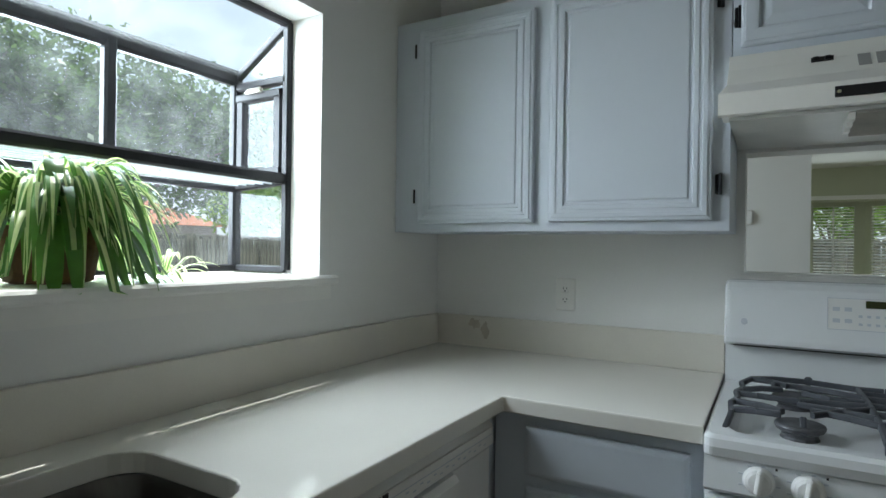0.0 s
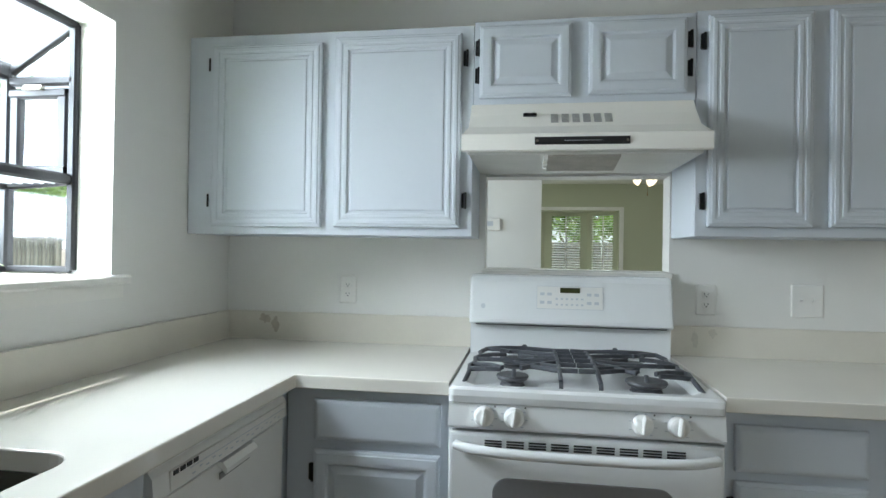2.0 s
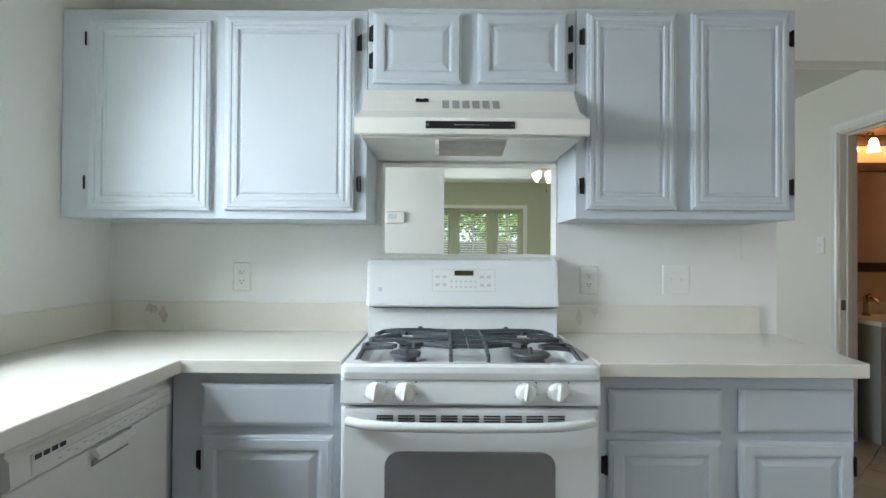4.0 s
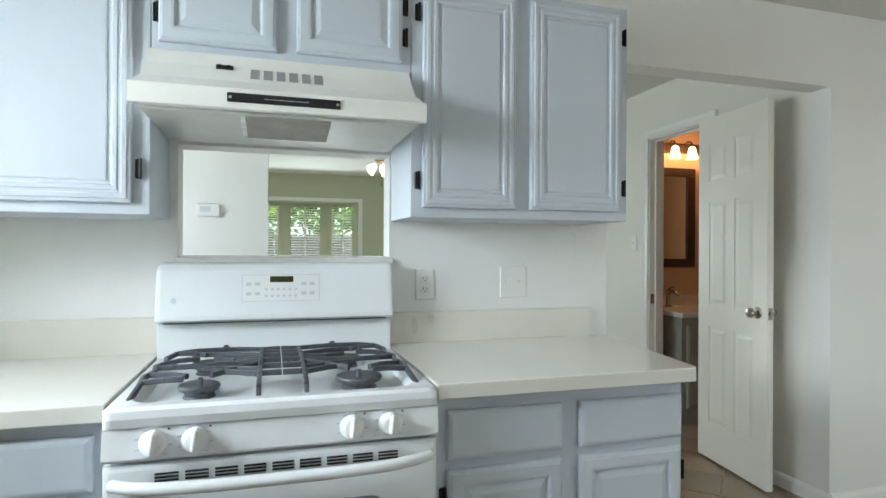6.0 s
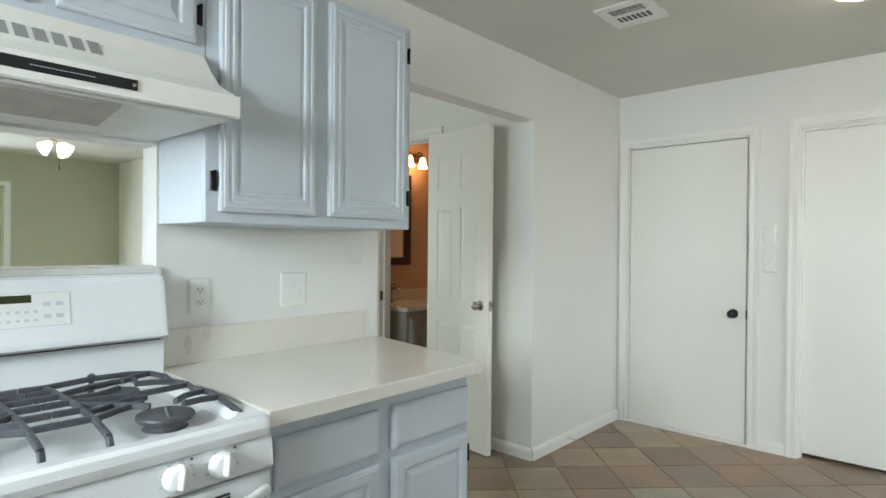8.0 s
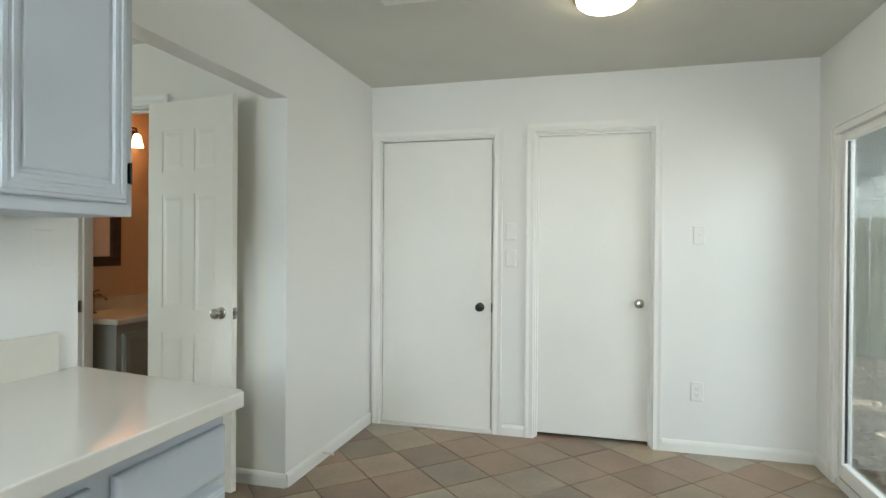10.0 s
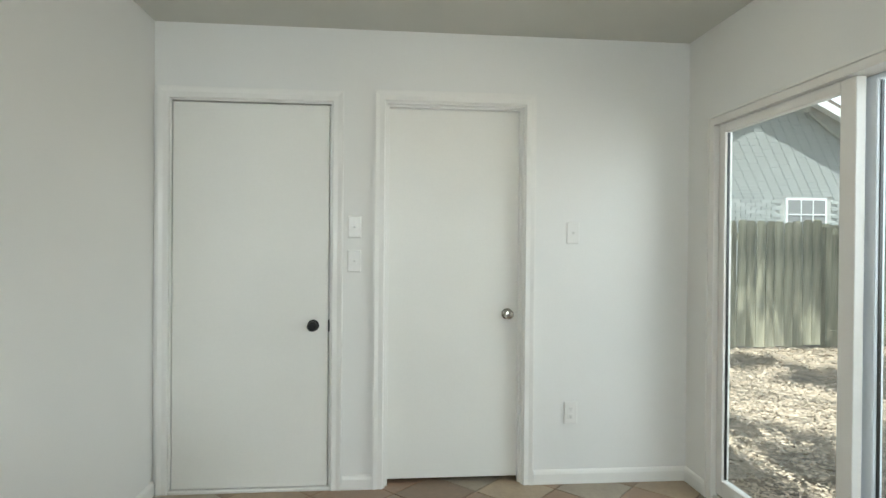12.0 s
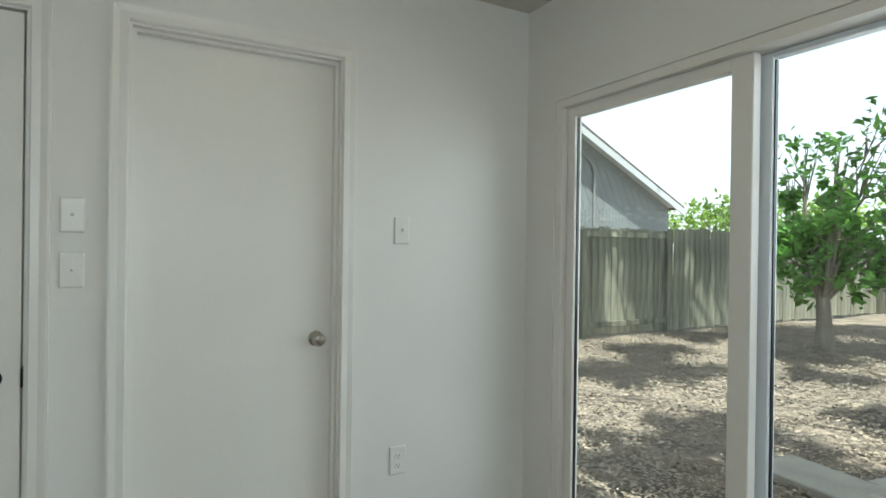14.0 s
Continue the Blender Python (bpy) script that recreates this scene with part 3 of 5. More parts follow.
EASTM = lambda y, z: pose(EAST - 0.001, y + 0.007, z, 0, 0, -90)
outlet(pose(0.559, -0.001, 1.135))
outlet(pose(2.028, -0.001, 1.13))
switch(pose(2.40, 0.0025, 1.135), 2, 0.13)
plate("cover_plate", pose(2.71, 0.0045, 1.28), 0.07, 0.115, "blank painted-over cover plate on the wall", "switches").children[0].data.materials[0] = M_WALL
switch(EASTM(-1.03, 1.395))
switch(EASTM(-1.03, 1.213))
switch(EASTM(-2.217, 1.374))
outlet(EASTM(-2.212, 0.39))
switch(pose(4.089, 1.59, 1.32, 0, 0, -90))

# pass-through ledge
bm = boxes((1.137, 1.899, -0.018, -0.0005, 1.209, 1.2315), (1.1505, 1.8845, 0.0, 0.114, 1.2325, 1.2375), (1.1505, 1.8845, 0.1155, 0.135, 1.204, 1.2375), bevel=0.003)
tagged(part("trim_pass_through", bm, M_TRIM), "white painted ledge of the pass-through opening", "ledge", kind="structure")

# stone stains on the upstand


def stain(x, z, w, h, seed, material, label):
    r = random.Random(seed)
    n = 22
    bm = bmesh.new()
    pts = [(x + w * (0.45 + 0.55 * r.random()) * math.cos(a * math.tau / n), z + h * (0.45 + 0.55 * r.random()) * math.sin(a * math.tau / n)) for a in range(n)]
    loops(bm, [[(px, y, pz) for px, pz in pts] for y in (-0.0191, -0.0195)])
    tagged(part("stain", bm, material), label, "stain")


stain(0.19, 1.0, 0.035, 0.026, 4, M_STAIN, "brown water stain on the stone upstand")
stain(0.235, 0.975, 0.022, 0.042, 6, M_STAIN, "dark streak of a water stain on the upstand")
stain(1.985, 0.97, 0.016, 0.05, 7, M_SMUDGE, "faint grey smudge on the stone upstand")
stain(2.05, 1.0, 0.022, 0.024, 9, M_SMUDGE, "faint grey smudge on the stone upstand")
ds = thing("door_stop", pose(4.49, -0.015, 0.05), "small white spring door stop on the baseboard", "door stop")
bm = bmesh.new()
tube(bm, [(0, 0, 0), (0, -0.055, -0.002)], 0.0055, 8)
part("spring", bm, M_PLATE, ds, smooth=True)
bm = bmesh.new()
tube(bm, [(0, -0.0552, -0.002), (0, -0.07, -0.0025)], 0.008, 8)
part("tip", bm, M_PLATE, ds, "white rubber tip", smooth=True)

# range
S0, S1 = 1.10, 1.881
SC = (S0 + S1) / 2
stove = thing("gas_range", pose(SC, 0, 0) @ Matrix.Diagonal((1, 1, 0.985, 1)), "white freestanding gas range with four burners and black grates", "range")
hw = (S1 - S0) / 2
part("body", boxes((-hw + 0.004, hw - 0.004, -0.655, -0.03, 0.06, 0.872), bevel=0.003), M_ENAMEL, stove)
for x in (-hw + 0.05, hw - 0.05):
    for y in (-0.6, -0.08):
        bm = bmesh.new()
        lathe(bm, (x, y, 0.0), (0, 0, 1), [(0.02, 0), (0.02, 0.012), (0.01, 0.015), (0.01, 0.062)], 10)
        part("foot", bm, M_BLACK, stove)
bm = bmesh.new()
tz = 0.918
loops(bm, [rrect(-hw, hw, -0.712, -0.095, 0.873, 0.02, 4), rrect(-hw, hw, -0.716, -0.095, 0.893, 0.02, 4), rrect(-hw, hw, -0.712, -0.095, 0.91, 0.02, 4), rrect(-hw + 0.008, hw - 0.008, -0.702, -0.1, tz, 0.02, 4),
           rrect(-hw + 0.045, hw - 0.045, -0.665, -0.13, tz - 0.002, 0.05, 4), rrect(-hw + 0.062, hw - 0.062, -0.648, -0.145, tz - 0.02, 0.045, 4), rrect(-hw + 0.09, hw - 0.09, -0.62, -0.17, tz - 0.022, 0.03, 4)])
part("cooktop", bm, M_ENAMEL, stove, smooth=False)
bm = bmesh.new()
loops(bm, [[(x, -0.655, 0.795), (x, -0.712, 0.795), (x, -0.716, 0.802), (x, -0.706, 0.868), (x, -0.70, 0.8725), (x, -0.655, 0.8725)] for x in (-hw + 0.002, hw - 0.002)])
fascia = part("control_fascia", bm, M_ENAMEL, stove)
for x in (-0.283, -0.195, 0.165, 0.262):
    kb = bmesh.new()
    lathe(kb, (x, -0.7115, 0.834), (0, -1, 0.12), [(0.030, 0), (0.030, 0.004), (0.0275, 0.009), (0.025, 0.018), (0.019, 0.0225), (0.008, 0.024)], 26)
    grip = boxes((-0.0065, 0.0065, -0.036, 0.0, -0.025, 0.027), bevel=0.005)
    grip.transform(pose(x, -0.7125, 0.835, -7, 8, 0))
    scratch = bpy.data.meshes.new("grip")
    grip.to_mesh(scratch)
    grip.free()
    kb.from_mesh(scratch)
    bpy.data.meshes.remove(scratch)
    part("knob", kb, M_ENAMEL2, fascia, "white control knob with a raised grip", smooth=False)
    for k in range(7):
        a = radians(-50 + k * 42)
        px, pz = x + 0.036 * math.cos(a), 0.834 + 0.034 * math.sin(a)
        part("mark", boxes((px - 0.004, px + 0.004, -0.7155, -0.7125, pz - 0.0012, pz + 0.0012)), M_GREY, fascia)
    part("indicator", boxes((x + 0.03, x + 0.034, -0.7115, -0.7085, 0.862, 0.866)), M_BLACK, fascia)
# oven door
bm = bmesh.new()
panel(bm, -hw + 0.003, hw - 0.003, 0.215, 0.785, -0.657, [(0, 0), (0, 0.045), (0.004, 0.052), (0.012, 0.054)])
odoor = part("oven_door", bm, M_ENAMEL, stove)
bm = bmesh.new()
panel(bm, -0.255, 0.255, 0.29, 0.655, -0.711, [(0, 0), (0, 0.003), (0.004, 0.004)], 0.045, 6)
part("window", bm, M_OVENGLASS, odoor, "dark oven glass")
for k in range(9):
    x = -0.255 + k * 0.064
    for z in (0.762, 0.754, 0.746):
        part("vent_slot", boxes((x - 0.025, x + 0.025, -0.7135, -0.7105, z - 0.0022, z + 0.0022)), M_BLACK, odoor)
bm = bmesh.new()
hp = []
for k in range(17):
    u = -1 + k / 8
    y = -0.722 - 0.042 * (1 - abs(u) ** 6)
    hp.append((u * (hw - 0.025), y, 0.748 - 0.006 * (1 - u * u)))
tube(bm, hp, 0.0145, 10)
part("handle", bm, M_ENAMEL, odoor, "white curved handle", smooth=True)
bm = bmesh.new()
panel(bm, -hw + 0.003, hw - 0.003, 0.075, 0.205, -0.657, [(0, 0), (0, 0.045), (0.004, 0.05), (0.02, 0.052)])
part("drawer", bm, M_ENAMEL, stove)
# backguard: recessed splash below, console above
bm = boxes((-hw + 0.004, hw - 0.004, -0.094, -0.03, 0.873, 1.035), bevel=0.002)
part("splash_panel", bm, M_ENAMEL, stove)
bm = bmesh.new()
sec = [(-0.03, 1.036), (-0.118, 1.036), (-0.128, 1.043), (-0.128, 1.055), (-0.098, 1.19), (-0.088, 1.206), (-0.072, 1.212), (-0.03, 1.212)]
rows = []
for u, k in ((-1, 0.0), (-0.985, 0.8), (-0.96, 1.0), (0.96, 1.0), (0.985, 0.8), (1, 0.0)):
    rows.append([(u * hw * 0.998, -0.03 + (y + 0.03) * (0.9 + 0.1 * k), 1.036 + (z - 1.036) * (0.93 + 0.07 * k)) for y, z in sec])
loops(bm, rows)
console = part("console", bm, M_ENAMEL, stove)
console.scale.z, console.location.z = 1.13, 1.036 * (1 - 1.13)
# black strip that paints the shade under the console's overhang
bm = boxes((-hw * 0.93, hw * 0.93, -0.124, -0.1, 1.0335, 1.0355))
part("shadow_gap", bm, M_BLACK, console)


def on_console(x0, x1, z0, z1, lift=0.001, thick=0.002):
    """A box on the console's leaning face."""
    f = lambda z: -0.128 + (z - 1.055) * (0.03 / 0.135)
    bm = bmesh.new()
    loops(bm, [[(x0, f(z0) - l, z0), (x1, f(z0) - l, z0), (x1, f(z1) - l, z1), (x0, f(z1) - l, z1)] for l in (lift - 0.0006, lift + thick)])
    return bm


keypad = part("keypad", on_console(-0.125, 0.13, 1.095, 1.175, 0.0, 0.0012), M_ENAMEL2, console)
for b in ((-0.125, 0.13, 1.1735, 1.175), (-0.125, 0.13, 1.095, 1.0965), (-0.125, -0.1235, 1.0965, 1.1735), (0.1285, 0.13, 1.0965, 1.1735)):
    part("outline", on_console(*b, 0.002, 0.0005), M_GREY, keypad)
part("display", on_console(-0.035, 0.042, 1.152, 1.170, 0.002, 0.0008), M_LCD, keypad)
for gx0, nx in ((-0.112, 2), (0.068, 2)):
    for i in range(nx):
        for z in (1.113, 1.142):
            part("button", on_console(gx0 + i * 0.028, gx0 + i * 0.028 + 0.017, z, z + 0.010, 0.002, 0.0005), M_GREY, keypad)
for i in range(6):
    for z in (1.108, 1.128):
        part("button", on_console(-0.052 + i * 0.0195, -0.052 + i * 0.0195 + 0.009, z, z + 0.006, 0.002, 0.0005), M_GREY, keypad)
bm = bmesh.new()
lathe(bm, (-0.335, -0.117, 1.10), (0, -1, 0.22), [(0.009, 0), (0.009, 0.0015), (0.006, 0.002)], 14)
part("badge", bm, M_GREY, console, "small round grey maker's badge")
# burners
for i, (bx, by, r) in enumerate(((-0.205, -0.555, 0.05), (0.205, -0.555, 0.062), (-0.205, -0.265, 0.055), (0.205, -0.265, 0.046))):
    bm = bmesh.new()
    lathe(bm, (bx, by, tz - 0.022), (0, 0, 1), [(r * 0.8, 0), (r * 0.72, 0.006), (r * 0.74, 0.014), (r * 0.96, 0.020), (r * 0.96, 0.024)], 24)
    burner = part("burner", bm, M_CAPS, stove, smooth=False)
    bm = bmesh.new()
    lathe(bm, (bx, by, tz + 0.0023), (0, 0, 1), [(r, 0), (r * 1.03, 0.004), (r, 0.0085), (r * 0.9, 0.0105), (0.002, 0.0115)], 24)
    part("burner_cap", bm, M_CAPS, burner, "black burner cap")
gz = tz + 0.019
for side in (-1, 1):
    bm = bmesh.new()
    w, h = 0.0125, 0.0145
    P = lambda x, y, z: (x * side, y, gz + z)
    xi = 0.058
    rail = [P(xi, -0.655, -0.028), P(xi, -0.645, -0.006), P(xi, -0.56, 0.010), P(xi, -0.41, 0.016), P(xi, -0.26, 0.013), P(xi, -0.165, 0.008)]
    rim = [P(0.0015, -0.175, 0.012), P(xi, -0.172, 0.010), P(0.17, -0.154, 0.012), P(0.26, -0.163, 0.012), P(0.312, -0.182, 0.009), P(0.336, -0.235, 0.003), P(0.328, -0.285, -0.001), P(0.344, -0.35, 0.001),
           P(0.336, -0.41, -0.001), P(0.35, -0.48, 0.0), P(0.344, -0.56, -0.005), P(0.354, -0.635, -0.028)]
    fingers = [
        [P(0.312, -0.182, 0.009), P(0.26, -0.20, 0.010), P(0.222, -0.228, 0.008)], [P(0.330, -0.30, 0.0), P(0.285, -0.292, 0.007), P(0.235, -0.28, 0.008)],
        [P(0.342, -0.36, 0.001), P(0.29, -0.385, 0.006), P(0.20, -0.40, 0.008)], [P(0.342, -0.45, 0.0), P(0.28, -0.49, 0.007), P(0.238, -0.53, 0.008)], [P(0.347, -0.53, -0.002), P(0.29, -0.55, 0.006), P(0.243, -0.56, 0.008)],
        [P(xi, -0.30, 0.014), P(0.13, -0.252, 0.011), P(0.185, -0.228, 0.008)], [P(0.13, -0.252, 0.010), P(0.145, -0.228, 0.008), P(0.255, -0.214, 0.008), P(0.258, -0.24, -0.004)],
        [P(xi, -0.36, 0.015), P(0.13, -0.345, 0.011), P(0.19, -0.30, 0.008)], [P(xi, -0.40, 0.016), P(0.15, -0.395, 0.010), P(0.20, -0.40, 0.008)],
        [P(xi, -0.43, 0.016), P(0.13, -0.48, 0.011), P(0.18, -0.53, 0.008)], [P(xi, -0.505, 0.013), P(0.15, -0.455, 0.010), P(0.205, -0.44, 0.008)], [P(xi, -0.555, 0.010), P(0.12, -0.515, 0.010), P(0.18, -0.485, 0.008)]]
    links = [[P(0.0015, y, z), P(xi, y, z)] for y, z in ((-0.245, 0.013), (-0.315, 0.015), (-0.395, 0.016), (-0.475, 0.015), (-0.55, 0.011))]
    runs = [rail, rim] + fingers + links
    for run in runs:
        for a, q in zip(run, run[1:]):
            bar(bm, a, q, w, h)
    bar(bm, P(0.17, -0.152, -0.03), P(0.17, -0.152, 0.014), 0.012, 0.012)
    lathe(bm, P(0.17, -0.152, 0.013), (0, 0, 1), [(0.006, 0), (0.010, 0.004), (0.010, 0.009), (0.005, 0.013)], 10)
    part("grate", bm, M_IRON, stove, "black cast-iron grate")
    part("burner_finger", bar(bmesh.new(), P(0.20, -0.602, -0.022), P(0.20, -0.575, 0.010), w, h), M_IRON, stove, "short black iron finger")

# range hood
hood = thing("range_hood", pose(0, 0, 0), "white under-cabinet range hood with a flared front", "range hood")
HX0, HX1 = 1.117, 1.885
prof = [(-0.003, 1.837), (-0.335, 1.837), (-0.375, 1.788), (-0.43, 1.735), (-0.49, 1.700), (-0.515, 1.693), (-0.515, 1.640), (-0.505, 1.636), (-0.495, 1.640), (-0.495, 1.664), (-0.02, 1.65), (-0.003, 1.64)]
bm = bmesh.new()
rows = []
for x, flare in ((HX0 - 0.012, 1), (HX0 + 0.004, 0), (HX1 - 0.004, 0), (HX1 + 0.012, 1)):
    rows.append([(x + (0.014 if flare and x < 1.5 and z > 1.72 else -0.014 if flare and z > 1.72 else 0), y, z) for y, z in prof])
loops(bm, rows)
part("canopy", bm, M_HOOD, hood)
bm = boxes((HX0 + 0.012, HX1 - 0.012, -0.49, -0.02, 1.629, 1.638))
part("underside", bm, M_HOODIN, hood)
bm = loops(bmesh.new(), [[(x, -0.485, 1.628), (x, -0.485, 1.622), (x, -0.32, 1.598), (x, -0.29, 1.628)] for x in (1.39, 1.622)])
part("filter", bm, M_FILTER, hood, "greasy metal mesh filter")
for k in range(3):
    part("bracket", boxes((1.377, 1.389, -0.47 + k * 0.055, -0.432 + k * 0.055, 1.612 - 0.004 * k, 1.6285)), M_HOOD, hood)
bm = boxes((1.345, 1.645, -0.5185, -0.5155, 1.656, 1.681), bevel=0.001)
strip = part("label_strip", bm, M_BLACK, hood, "glossy black label strip")
for x in (1.353, 1.637):
    bm = bmesh.new()
    lathe(bm, (x, -0.5184, 1.6685), (0, -1, 0), [(0.0045, 0), (0.0045, 0.001), (0.002, 0.002)], 10)
    part("screw", bm, M_NICKEL, strip)
for k in range(16):
    part("lettering", boxes((1.44 + k * 0.0075, 1.44 + k * 0.0075 + 0.0055, -0.5195, -0.5184, 1.6674, 1.6692)), M_GREY, strip)
slope = lambda z: -0.375 - (1.788 - z) * 1.04
for k in range(6):
    x = 1.40 + k * 0.036
    for j in range(7):
        z = 1.752 + j * 0.0056
        part("vent_slot", boxes((x, x + 0.025, slope(z) - 0.003, slope(z) + 0.004, z - 0.0018, z + 0.0018)), M_VENT, hood)
bm = boxes((1.305, 1.352, slope(1.785) - 0.006, slope(1.785) + 0.006, 1.778, 1.792))
sw = part("switch_panel", bm, M_BLACK, hood)
for x in (1.315, 1.34):
    part("rocker", boxes((x - 0.006, x + 0.006, slope(1.785) - 0.011, slope(1.785) - 0.0062, 1.782, 1.792)), M_HINGE, sw)

# ceiling vent
vent = thing("ceiling_vent", pose(3.785, -0.74, H - 0.001) @ Matrix.Diagonal((0.84, 0.86, 1, 1)), "white metal ceiling air vent with a black sheet behind its slats", "vent")
part("frame", boxes((-0.165, 0.165, -0.15, -0.10, -0.010, 0), (-0.165, 0.165, 0.10, 0.15, -0.010, 0), (-0.165, -0.11, -0.10, 0.10, -0.010, 0), (0.10, 0.165, -0.10, 0.10, -0.010, 0), (-0.012, 0.006, -0.10, 0.10, -0.010, 0)), M_PLATE, vent)
# black sheet in place of the dark, shaded duct above the slats
part("backing", boxes((-0.11, 0.10, -0.10, 0.10, -0.003, -0.001)), M_BLACK, vent)
for k in range(4):
    x = -0.102 + k * 0.025
    part("slat", loops(bmesh.new(), [[(x, y, -0.0035), (x + 0.004, y, -0.0058), (x + 0.005, y, -0.0055), (x + 0.001, y, -0.003)] for y in (-0.10, 0.10)]), M_PLATE, vent)
for k in range(7):
    y = -0.094 + k * 0.028
    part("slat", loops(bmesh.new(), [[(x, y, -0.0035), (x, y + 0.004, -0.0058), (x, y + 0.006, -0.0055), (x, y + 0.002, -0.003)] for x in (0.0065, 0.0995)]), M_PLATE, vent)

# ceiling lamp
cl = thing("ceiling_lamp", pose(4.06, -1.62, H - 0.001), "round flush ceiling lamp with frosted glass and brass rim, lit", "ceiling lamp")
bm = bmesh.new()
lathe(bm, (0, 0, 0), (0, 0, -1), [(0.145, 0), (0.152, 0.008), (0.146, 0.022), (0.134, 0.026)], 40)
part("rim", bm, M_BRASS, cl, smooth=True)
bm = bmesh.new()
lathe(bm, (0, 0, -0.0265), (0, 0, -1), [(0.132, 0), (0.127, 0.016), (0.106, 0.032), (0.068, 0.042), (0.02, 0.046)], 40)
part("shade", bm, M_LAMPGLASS, cl, "frosted white glass", smooth=True)

# doors of the east wall


def casing(name, u0, u1, z1, m, w=0.058):
    """Door trim round an opening from u0 to u1 in local x; it faces -y."""
    bm = bmesh.new()
    prof = [(0.0, 0.0), (0.0, 0.010), (0.006, 0.014), (0.030, 0.012), (0.050, 0.017), (w, 0.017), (w, 0.0)]
    rows = []
    for (x, z, sx, sz) in ((u0, 0.0, -1, 0), (u0, z1, -1, 1), (u1, z1, 1, 1), (u1, 0.0, 1, 0)):
        rows.append([(x + sx * d, -t, z + sz * d) for d, t in prof])
    loops(bm, rows)
    ob = part(name, bm, M_TRIM)
    ob.matrix_world = m
    return tagged(ob, "white painted moulded door casing", "casing", kind="structure")


def knob(parent, x, y, z, material, label, sides=(-1,)):
    for s in sides:
        bm = bmesh.new()
        lathe(bm, (x, y if s < 0 else y + 0.036, z), (0, s, 0), [(0.031, 0), (0.031, 0.004), (0.026, 0.008), (0.012, 0.010), (0.011, 0.024), (0.019, 0.030), (0.027, 0.040), (0.027, 0.050), (0.020, 0.060), (0.006, 0.063)], 22)
        part("knob", bm, material, parent, label, smooth=True)


E90 = pose(EAST, 0.007, 0, 0, 0, -90)
# in this space x runs south, so the opening of door A goes from 0.08 to 0.917
casing("trim_door_a", 0.085, 0.912, 2.05, E90 @ pose(0, -0.001, 0))
casing("trim_door_b", 1.19, 1.947, 2.065, E90 @ pose(0, -0.001, 0))
for nm, a, b, z in (("trim_jamb_a", 0.08, 0.917, 2.055), ("trim_jamb_b", 1.185, 1.952, 2.07)):
    bm = boxes((a + 0.0005, a + 0.014, 0.0, 0.118, 0, z - 0.0145), (b - 0.014, b - 0.0005, 0.0, 0.118, 0, z - 0.0145), (a + 0.0005, b - 0.0005, 0.0, 0.118, z - 0.014, z - 0.0005),
               (a + 0.014, a + 0.026, 0.045 if nm[-1] == "a" else 0.03, 0.065, 0, z - 0.0145), (b - 0.026, b - 0.014, 0.045 if nm[-1] == "a" else 0.03, 0.065, 0, z - 0.0145), (a + 0.026, b - 0.026, 0.045 if nm[-1] == "a" else 0.03, 0.065, z - 0.026, z - 0.0145))
    ob = part(nm, bm, M_TRIM)
    ob.matrix_world = E90
    tagged(ob, "white painted door jamb", "jamb", kind="structure")
da = thing("door_1", E90, "flat white painted door, closed, with a black knob", "door", kind="structure")
part("slab", boxes((0.0985, 0.8955, 0.004, 0.040, 0.022, 2.033), bevel=0.002), M_DOOR, da)
knob(da, 0.818, 0.004, 0.872, M_HINGE, "matt black knob")
part("latch", boxes((0.8957, 0.9015, -0.004, 0.036, 0.84, 0.90)), M_HINGE, da)
for z in (0.22, 1.05, 1.84):
    bm = boxes((0.089, 0.0975, -0.004, 0.003, z - 0.045, z + 0.045))
    tube(bm, [(0.0925, -0.006, z - 0.048), (0.0925, -0.006, z + 0.048)], 0.006, 8)
    part("hinge", bm, M_TRIM, da, "painted-over hinge")
db = thing("door_2", E90, "flat white painted door, closed, with a nickel knob", "door", kind="structure")
part("slab", boxes((1.203, 1.934, 0.066, 0.102, 0.022, 2.052), bevel=0.002), M_DOOR, db)
knob(db, 1.868, 0.066, 0.925, M_NICKEL, "satin nickel knob")
tagged(part("threshold", boxes((EAST - 0.012, EAST + 0.12, -0.905, -0.078, -0.001, 0.018), bevel=0.004), M_TRIM), "white door threshold", "threshold", kind="structure")


# ---- sliding glass door ----
YS = SOUTH
sd = thing("sliding_door_1", pose(0, YS, 0), "white vinyl sliding glass patio door, closed", "sliding door", kind="structure")
A0, A1, ZT = 3.172, 5.035, 1.963
part("door_frame", boxes((A1 - 0.045, A1, -0.058, 0.012, 0.0, ZT), (A0, A0 + 0.045, -0.098, 0.012, 0.0, ZT), (A0 + 0.045, A1 - 0.045, -0.098, 0.012, ZT - 0.035, ZT), (A0 + 0.045, A1 - 0.045, -0.098, 0.0, 0.0, 0.03)), M_VINYL, sd)
part("track", boxes((A0 + 0.045, A1 - 0.045, -0.075, -0.068, 0.0305, 0.042), (A0 + 0.045, A1 - 0.045, -0.03, -0.023, 0.0305, 0.042)), M_NICKEL, sd)


